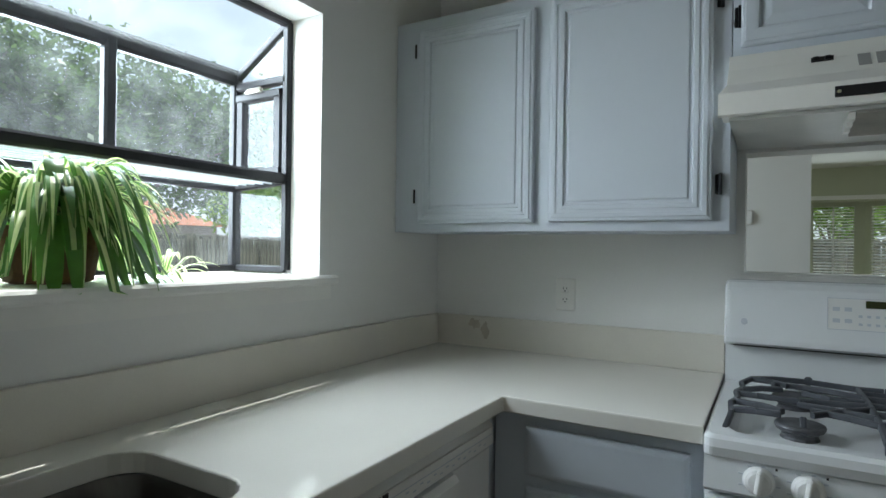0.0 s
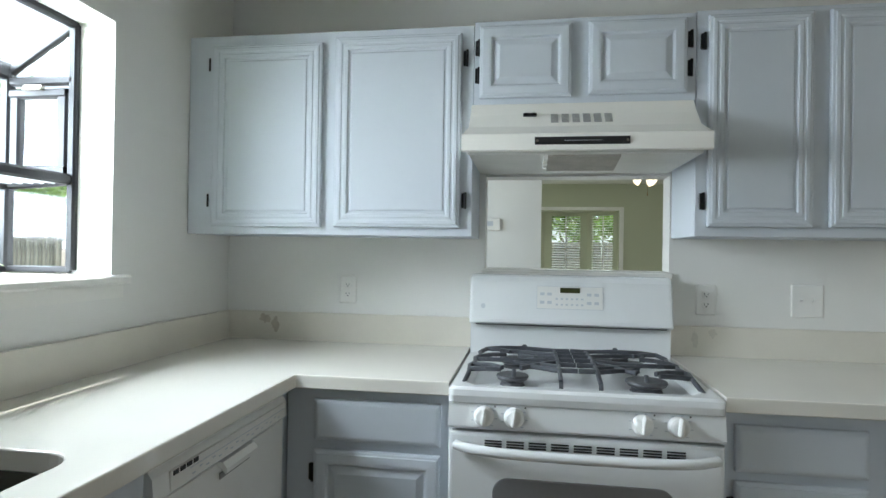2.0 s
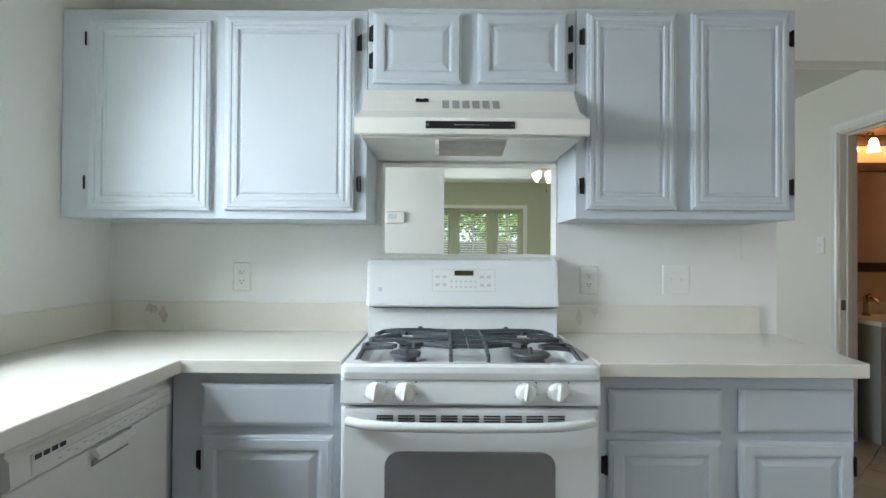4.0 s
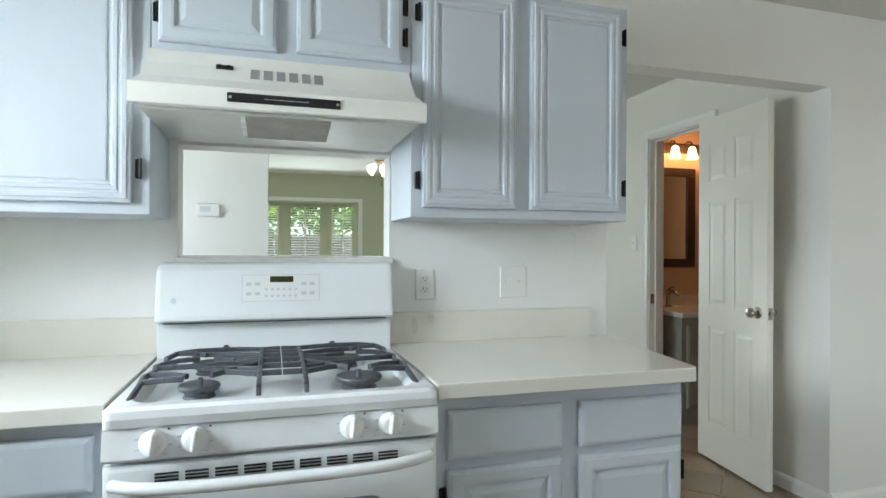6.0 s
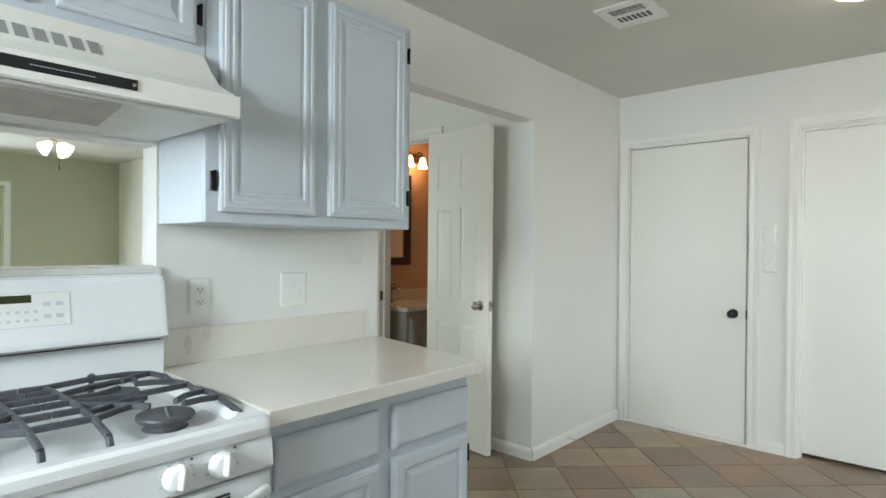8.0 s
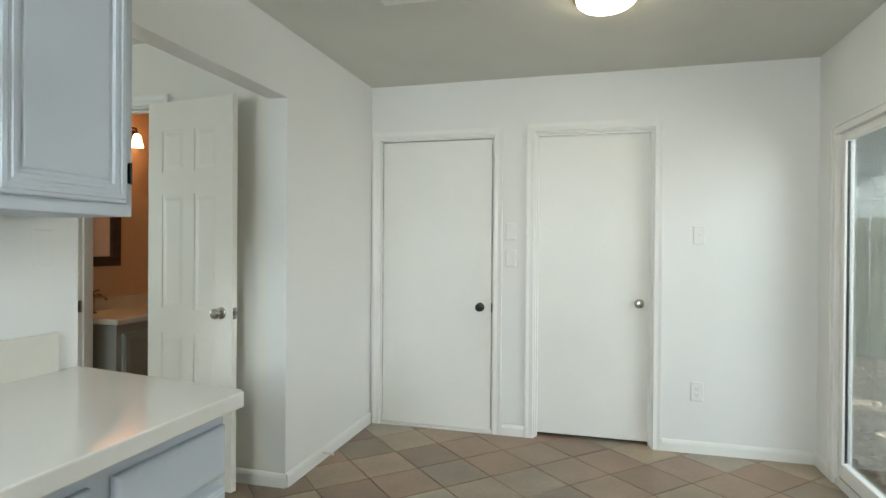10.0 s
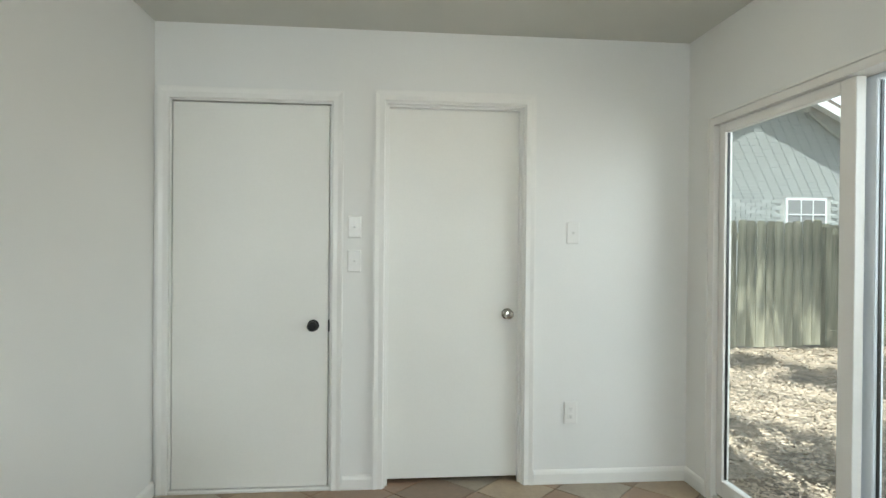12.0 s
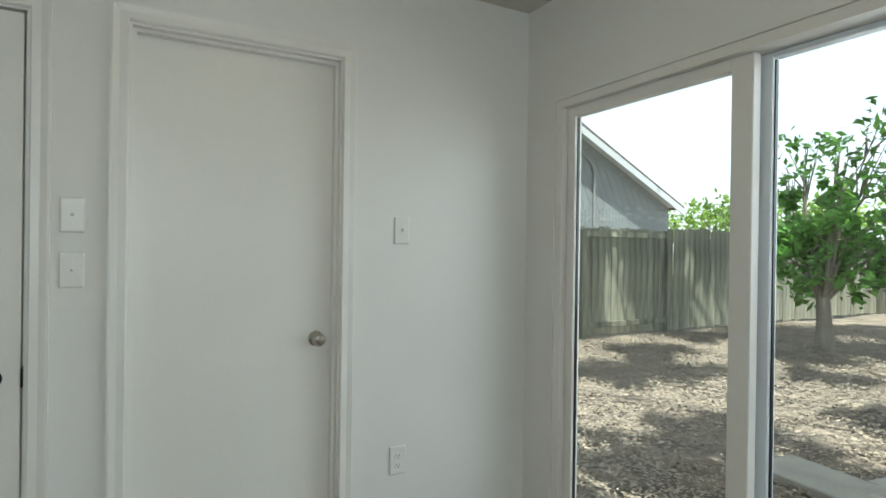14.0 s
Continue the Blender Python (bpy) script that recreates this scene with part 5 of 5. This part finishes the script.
# unseen overhang, added to keep sun off the sliding door's frame
tagged(part("roof_eave", boxes((-0.16, 6.7, -3.55, -3.021, 2.47, 2.62)), M_FASCIA), "white eave added out of view to shade the patio door", "eave", kind="structure")

# stone slabs outside the patio door
for i, (x, y, a, w, l) in enumerate(((4.4, -4.75, 8, 0.42, 0.8), (4.95, -5.0, 14, 0.42, 0.85), (3.75, -4.35, 6, 0.42, 0.8), (4.45, -5.35, 10, 0.4, 0.8), (3.8, -5.0, 8, 0.4, 0.8), (3.2, -4.05, 3, 0.4, 0.8))):
    bm = boxes((-l / 2, l / 2, -w / 2, w / 2, -0.03, 0.035), bevel=0.008)
    ob = part("paving_slab", bm, M_PAVER)
    ob.matrix_world = pose(x, y, GZ + 0.02, rng.uniform(-1, 1), rng.uniform(-1, 1), a - 20)
    tagged(ob, "weathered grey concrete paving slab on the ground", "paving slab", "paving slabs")


def fence(name, x0, y0, x1, y1, height, label, rails=0.0, rail_side=1):
    """A board fence; rails: the stretch along it, from its start, over which they show on this side."""
    a, b = Vector((x0, y0, 0)), Vector((x1, y1, 0))
    ln = (b - a).length
    ob = thing(name, Matrix.Translation((x0, y0, GZ)) @ Matrix.Rotation(math.atan2(y1 - y0, x1 - x0), 4, "Z"), label, "fence")
    r = random.Random(name + str(x0))
    meshes = []
    for k in range(7):
        h = height + r.uniform(-0.025, 0.025)
        w = 0.14
        bm = loops(bmesh.new(), [[(0, y, 0.03), (w, y, 0.03), (w, y, h - 0.03), (w - 0.03, y, h), (0.03, y, h), (0, y, h - 0.03)] for y in (-0.009, 0.009)])
        me = bpy.data.meshes.new("picket")
        bmesh.ops.recalc_face_normals(bm, faces=bm.faces)
        bm.to_mesh(me)
        bm.free()
        me.materials.append(M_FENCE)
        meshes.append(me)
    n = int(ln / 0.146)
    for i in range(n):
        p = new("picket", r.choice(meshes))
        p.parent = ob
        p.location = (i * 0.146, r.uniform(-0.006, 0.006), r.uniform(-0.02, 0.02))
        p.rotation_euler = (0, radians(r.uniform(-0.6, 0.6)), 0)
    for z in ((0.25, 0.95, height - 0.22) if rail_side > 0 else (0.20, height - 0.11)):
        part("rail", boxes((0, ln, 0.011 * rail_side, 0.05 * rail_side, z - 0.045, z + 0.045) if rail_side > 0 else (0, ln, -0.05, -0.011, z - 0.045, z + 0.045)), M_FENCE, ob)
    for i in range(int(ln / 2.4) + 1):
        x = min(i * 2.4, ln)
        part("post", boxes((x - 0.045, x + 0.045, 0.052 if rail_side > 0 else -0.142, 0.142 if rail_side > 0 else -0.052, 0, height - 0.05)), M_FENCE, ob)
    return ob


fence("fence", 10.1, 1.5, 10.1, -7.62, 1.86, "weathered grey board fence along the yard", rail_side=1)
fence("fence", 10.18, -7.62, 10.18, -9.65, 1.83, "grey fence panel with its rails facing the yard", rail_side=-1)
fence("fence", 10.1, -9.65, 10.1, -17.0, 1.86, "sunlit weathered board fence along the yard", rail_side=1)
fence("fence", 10.1, -17.0, -6.0, -17.0, 1.8, "weathered board fence at the far end of the yard", rail_side=1)
fence("fence", -1.0, 13.0, 6.5, 13.0, 1.8, "brown board fence beyond the bay window", rail_side=-1)
fence("fence", -13.5, -8.0, -13.5, 14.0, 1.8, "grey weathered board fence beyond the garden window", rail_side=-1)

# neighbour's house
house = thing("neighbour_house", pose(14.0, -9.1, GZ), "single-storey grey brick house with a gabled roof and white fascia", "house")
HWD, HRG, HEV = 5.2, 5.35, 2.75
bm = loops(bmesh.new(), [[(x, -HWD, 0), (x, HWD, 0), (x, HWD, HEV), (x, 0, HRG), (x, -HWD, HEV)] for x in (0.0, 12.0)])
hwall = part("wall", bm, M_MORTAR, house)
for s in (-1, 1):
    bm = loops(bmesh.new(), [[(x, 0, HRG + 0.02), (x, s * (HWD + 0.35), HEV - 0.17 + 0.02), (x, s * (HWD + 0.35), HEV - 0.09 + 0.02), (x, 0, HRG + 0.14)] for x in (-0.25, 12.25)])
    part("roof", bm, M_ROOF, house)
    bm = loops(bmesh.new(), [[(x, 0, HRG - 0.16), (x, s * (HWD + 0.36), HEV - 0.34), (x, s * (HWD + 0.36), HEV - 0.16), (x, 0, HRG + 0.02)] for x in (-0.29, -0.255)])
    part("fascia", bm, M_FASCIA, house)
    bm = loops(bmesh.new(), [[(x, s * 0.02, HRG - 0.1), (x, s * HWD, HEV - 0.11), (x, s * HWD, HEV + 0.05), (x, s * 0.02, HRG + 0.018)] for x in (-0.25, -0.002)])
    part("soffit", bm, M_FASCIA, house)
win = part("window", boxes((-0.03, 0.0, -1.68, -0.72, 1.2, 2.58)), M_FASCIA, house)
part("pane", boxes((-0.04, -0.031, -1.63, -0.77, 1.25, 2.53)), M_OVENGLASS, win)
part("muntin", boxes((-0.05, -0.041, -1.63, -0.77, 2.2, 2.225), (-0.05, -0.041, -1.35, -1.33, 1.25, 2.53), (-0.05, -0.041, -1.07, -1.05, 1.25, 2.53)), M_FASCIA, win)
bm = bmesh.new()
tube(bm, [(-0.045, -2.4, 0.0), (-0.045, -2.4, 3.45), (-0.045, -2.3, 3.65), (-0.045, -1.2, 4.45)], 0.03, 6)
part("conduit", bm, M_MORTAR, house)
# brick courses of the gable that face the yard
bw, bh = 0.235, 0.078
row, rest = 0, []
bme = bpy.data.meshes.new("brick")
bmb = boxes((-0.016, -0.001, 0.006, bw - 0.006, 0.006, bh - 0.006))
bmb.to_mesh(bme)
bmb.free()
bme.materials.append(M_BRICK)
z = 1.75
count = 0
while z < HRG - 0.2:
    half = HWD * min(1, (HRG - 0.25 - z) / (HRG - HEV))
    y = -half + (row % 2) * bw / 2
    while y + bw < min(half, 2.8):
        if not (-1.69 < y + bw and y < -0.71 and z < 2.59):
            count += 1
            if count <= 290 and z > 2.2:
                p = new("brick", bme)
                p.parent, p.matrix_parent_inverse = hwall, I
                p.location = (0, y, z)
            else:
                rest.append((-0.016, -0.001, y + 0.006, y + bw - 0.006, z + 0.006, z + bh - 0.006))
        y += bw
    z += bh
    row += 1
if rest:
    tagged(part("brickwork", boxes(*rest), M_BRICK, hwall), kind="stuff")

# far house seen past the garden window
fh = thing("far_house", pose(-33, 15, GZ), "distant house with a red-brown roof beyond the fence", "house")
part("wall", boxes((-5, 5, -6, 6, 0, 2.6)), M_PAVER, fh)
part("roof", loops(bmesh.new(), [[(-5.5, -6.5, 2.6), (5.5, -6.5, 2.6), (5.5, 6.5, 2.6), (-5.5, 6.5, 2.6)], [(-0.2, -3, 4.6), (0.2, -3, 4.6), (0.2, 3, 4.6), (-0.2, 3, 4.6)]]), M_ROOFRED, fh)
for y in (-3, 0, 3):
    part("window", boxes((5.0, 5.05, y - 0.6, y + 0.6, 0.9, 2.1)), M_OVENGLASS, fh)


def tree(name, x, y, trunk_h, trunk_r, blobs, n, leaf, material, label, lean=0.0, seed=0, sprays=()):
    """Tapered trunk, limbs towards each clump, and a crown of many leaves with gaps. blobs: (dx, dy, z, radius)."""
    r = random.Random(seed)
    ob = thing(name, pose(x, y, GZ), label, "tree")
    bm = bmesh.new()
    fork = Vector((lean, 0, trunk_h))
    tube(bm, [(0, 0, -0.1), (lean * 0.1, 0.02, trunk_h * 0.1), (lean * 0.5, 0, trunk_h * 0.5), fork], [trunk_r * 1.5, trunk_r * 1.08, trunk_r * 0.9, trunk_r * 0.75], 10)
    for dx, dy, z, rad in list(blobs) + list(sprays):
        end = Vector((dx, dy, z))
        mid = fork.lerp(end, 0.5) + Vector((r.uniform(-0.2, 0.2), r.uniform(-0.2, 0.2), 0.15))
        tube(bm, [fork - Vector((0, 0, 0.1)), mid, end], [trunk_r * 0.3, trunk_r * 0.14, trunk_r * 0.04], 7)
        for k in range(5):
            tip = end + Vector([r.uniform(-1, 1) for _ in range(3)]) * rad * 0.8
            tube(bm, [mid.lerp(end, r.uniform(0.1, 0.8)), tip], [trunk_r * 0.12, trunk_r * 0.03], 5)
    part("trunk", bm, M_BARK, ob, smooth=True)
    pts = []
    total = sum(b[3] ** 2 for b in blobs)
    for dx, dy, z, rad in blobs:
        m = max(6, int(n * rad ** 2 / total / 26))
        for _ in range(m):
            d = nr.normal(size=3)
            d /= np.linalg.norm(d)
            c = np.array((dx, dy, z)) + d * rad * nr.uniform(0.3, 1.08)
            pts.append(c + nr.normal(size=(26, 3)) * rad * 0.15)
    for dx, dy, z, rad in sprays:
        for _ in range(7):
            d = nr.normal(size=3) * rad * 0.55
            pts.append(np.array((dx, dy, z)) + d + nr.normal(size=(6, 3)) * 0.08)
    leaves_mesh("crown", np.concatenate(pts), leaf, material, "", "", 0.2, parent=ob)
    return ob


tree("yard_tree", 7.68, -10.15, 0.8, 0.12, [(-0.88, -0.65, 1.23, 0.48), (-0.6, -0.09, 1.53, 0.53), (0.45, 0.05, 1.33, 0.53), (-0.04, -0.79, 1.53, 0.57), (0.1, 0.12, 1.83, 0.48), (0.59, 0.12, 1.78, 0.44), (-0.32, 0.33, 1.98, 0.35), (0.87, -0.51, 1.58, 0.53), (-0.74, -0.44, 1.98, 0.26), (0.17, -0.51, 2.33, 0.26), (-0.11, -0.02, 2.38, 0.22), (0.73, -0.16, 2.28, 0.26), (0.52, -0.86, 1.38, 0.53), (-0.39, -0.93, 1.28, 0.44), (0.1, -0.23, 1.23, 0.53)], 3600, 0.085, M_TREELEAF,
     "small multi-branched fig-like yard tree with big green leaves", 0.05, 2, sprays=[(-0.35, -0.6, 3.3, 0.3), (-0.1, -0.9, 2.9, 0.35), (0.0, -0.3, 2.95, 0.35), (0.35, 0.0, 2.8, 0.3), (-0.6, -0.2, 2.55, 0.35), (-0.9, -0.3, 2.2, 0.35), (0.8, -0.2, 2.75, 0.35), (-0.3, 0.1, 2.75, 0.3), (0.5, -0.3, 3.1, 0.25)])
# canopies added out of view to dapple the yard; a gap leaves a sunny patch
rc = random.Random(31)
canopy, canopy_east = [], []
for gx in range(13):
    for gy in range(11):
        cx, cy = -1.0 + 1.05 * gx + rc.uniform(-0.45, 0.45), -13.2 + 0.95 * gy + rc.uniform(-0.45, 0.45)
        shade = (cx + 1.6, cy - 0.35)
        if rc.random() < (0.58 if cx < 8.5 else 0.42) and math.hypot(shade[0] - 7.0, (shade[1] + 5.2) * 0.7) > 1.1:
            (canopy if cx < 6.8 else canopy_east).append((cx, cy, rc.uniform(5.9, 7.3), rc.uniform(0.5, 0.85)))
canopy = [(cx - 1.6, cy + 8.2, z, r) for cx, cy, z, r in canopy]
canopy_east = [(cx - 12.4, cy + 3.6, z, r) for cx, cy, z, r in canopy_east]
tree("shade_tree", 1.6, -8.2, 4.4, 0.24, canopy, 27000, 0.17, M_OAKLEAF, "unseen tall tree added overhead to dapple the yard with sunlight", 0.3, 6)
tree("shade_tree", 12.4, -3.6, 4.6, 0.24, canopy_east, 18000, 0.16, M_OAKLEAF, "unseen tall tree added to dapple the fence and the neighbouring yard", 0.2, 9)
tree("bright_tree", 15.5, -18.3, 1.2, 0.15, [(0, 0, 2.4, 1.0), (1.0, 1.0, 2.2, 0.9), (-1.0, -0.8, 2.3, 1.0), (-1.8, -2.0, 2.3, 1.1), (-2.5, -3.4, 2.4, 1.2)], 4200, 0.11, M_TREELEAF2, "sunny pale green tree behind the fence", 0, 8)
tree("oak_tree", -10.3, 4.2, 1.9, 0.22, [(0.3, -0.8, 3.3, 1.5), (0, 1.6, 3.6, 1.6), (0.5, -3.0, 3.5, 1.5), (-0.6, 0.2, 4.2, 1.5), (0.2, -2.2, 4.3, 1.3), (0.4, 3.2, 4.1, 1.2), (-0.3, 1.8, 4.5, 1.1), (0.2, -0.6, 2.6, 0.9), (0, -4.3, 2.9, 1.2)], 30000, 0.09, M_OAKLEAF, "broad live oak beyond the garden window", 0, 12)
tree("street_tree", 2.6, 16.0, 1.6, 0.15, [(0, 0, 3.0, 1.3), (1.0, 1.2, 2.7, 1.2), (-1.0, -0.8, 2.8, 1.2), (1.8, -0.4, 3.4, 1.2)], 3500, 0.13, M_TREELEAF2, "sunny green tree beyond the bay window", 0, 21)
tree("oak_tree", -17.5, 16.5, 1.9, 0.22, [(0.3, -0.8, 3.3, 1.5), (0, 1.6, 3.6, 1.6), (0.5, -3.0, 3.2, 1.4), (-0.6, 0.2, 4.9, 1.6), (0.4, 3.2, 4.0, 1.3)], 9000, 0.14, M_TREELEAF2, "pale green tree beyond the fence", 0, 15)
tree("oak_tree", -21.0, 5.0, 1.5, 0.2, [(0.3, -0.8, 2.2, 1.2), (0, 1.6, 2.4, 1.2), (0.5, -3.0, 2.0, 1.2), (0.4, 3.2, 2.3, 1.3)], 5000, 0.13, M_TREELEAF2, "sunny bushy tree behind the fence", 0, 16)
bm = boxes((0, 1.6, 0, 1.0, 0, 0.28), bevel=0.03)
ob = part("raised_bed", bm, M_BARK)
ob.matrix_world = pose(7.2, -15.8, GZ, 0, 0, 10)
tagged(ob, "low dark timber raised bed in the yard", "raised bed")

# ---- floor tiles ----
TS = 0.305


def clip(poly, x0, x1, y0, y1):
    for axis, lim, keep in ((0, x0, 1), (0, x1, -1), (1, y0, 1), (1, y1, -1)):
        out = []
        for a, b in zip(poly, poly[1:] + poly[:1]):
            ina, inb = (a[axis] - lim) * keep >= 0, (b[axis] - lim) * keep >= 0
            if ina:
                out.append(a)
            if ina != inb:
                t_ = (lim - a[axis]) / (b[axis] - a[axis])
                out.append((a[0] + t_ * (b[0] - a[0]), a[1] + t_ * (b[1] - a[1])))
        poly = out
        if len(poly) < 3:
            return []
    return poly


def tile_floor(parent, x0, x1, y0, y1, ox, oy):
    r = random.Random(9)
    c = math.cos(radians(45))
    g = 0.003
    for i in range(-40, 60):
        for j in range(-40, 60):
            corners_ = [(i * TS + g, j * TS + g), ((i + 1) * TS - g, j * TS + g), ((i + 1) * TS - g, (j + 1) * TS - g), (i * TS + g, (j + 1) * TS - g)]
            p = clip([(ox + (u - v) * c, oy + (u + v) * c) for u, v in corners_], x0, x1, y0, y1)
            if len(p) < 3:
                continue
            cx, cy = sum(q[0] for q in p) / len(p), sum(q[1] for q in p) / len(p)
            k = 0.985
            h = r.uniform(-0.0008, 0.0008)
            bm = loops(bmesh.new(), [[(x, y, -0.006) for x, y in p], [(x, y, -0.0015 + h) for x, y in p], [(cx + (x - cx) * k, cy + (y - cy) * k, h) for x, y in p]], cap0=False)
            part("tile", bm, r.choice(M_TILES), parent)


tile_floor(floor, 0.001, 5.98, SOUTH, 0.115, 4.545, -0.595)
tile_floor(floor_hall, 2.4, 5.6, 0.116, 1.849, 4.545, -0.595)
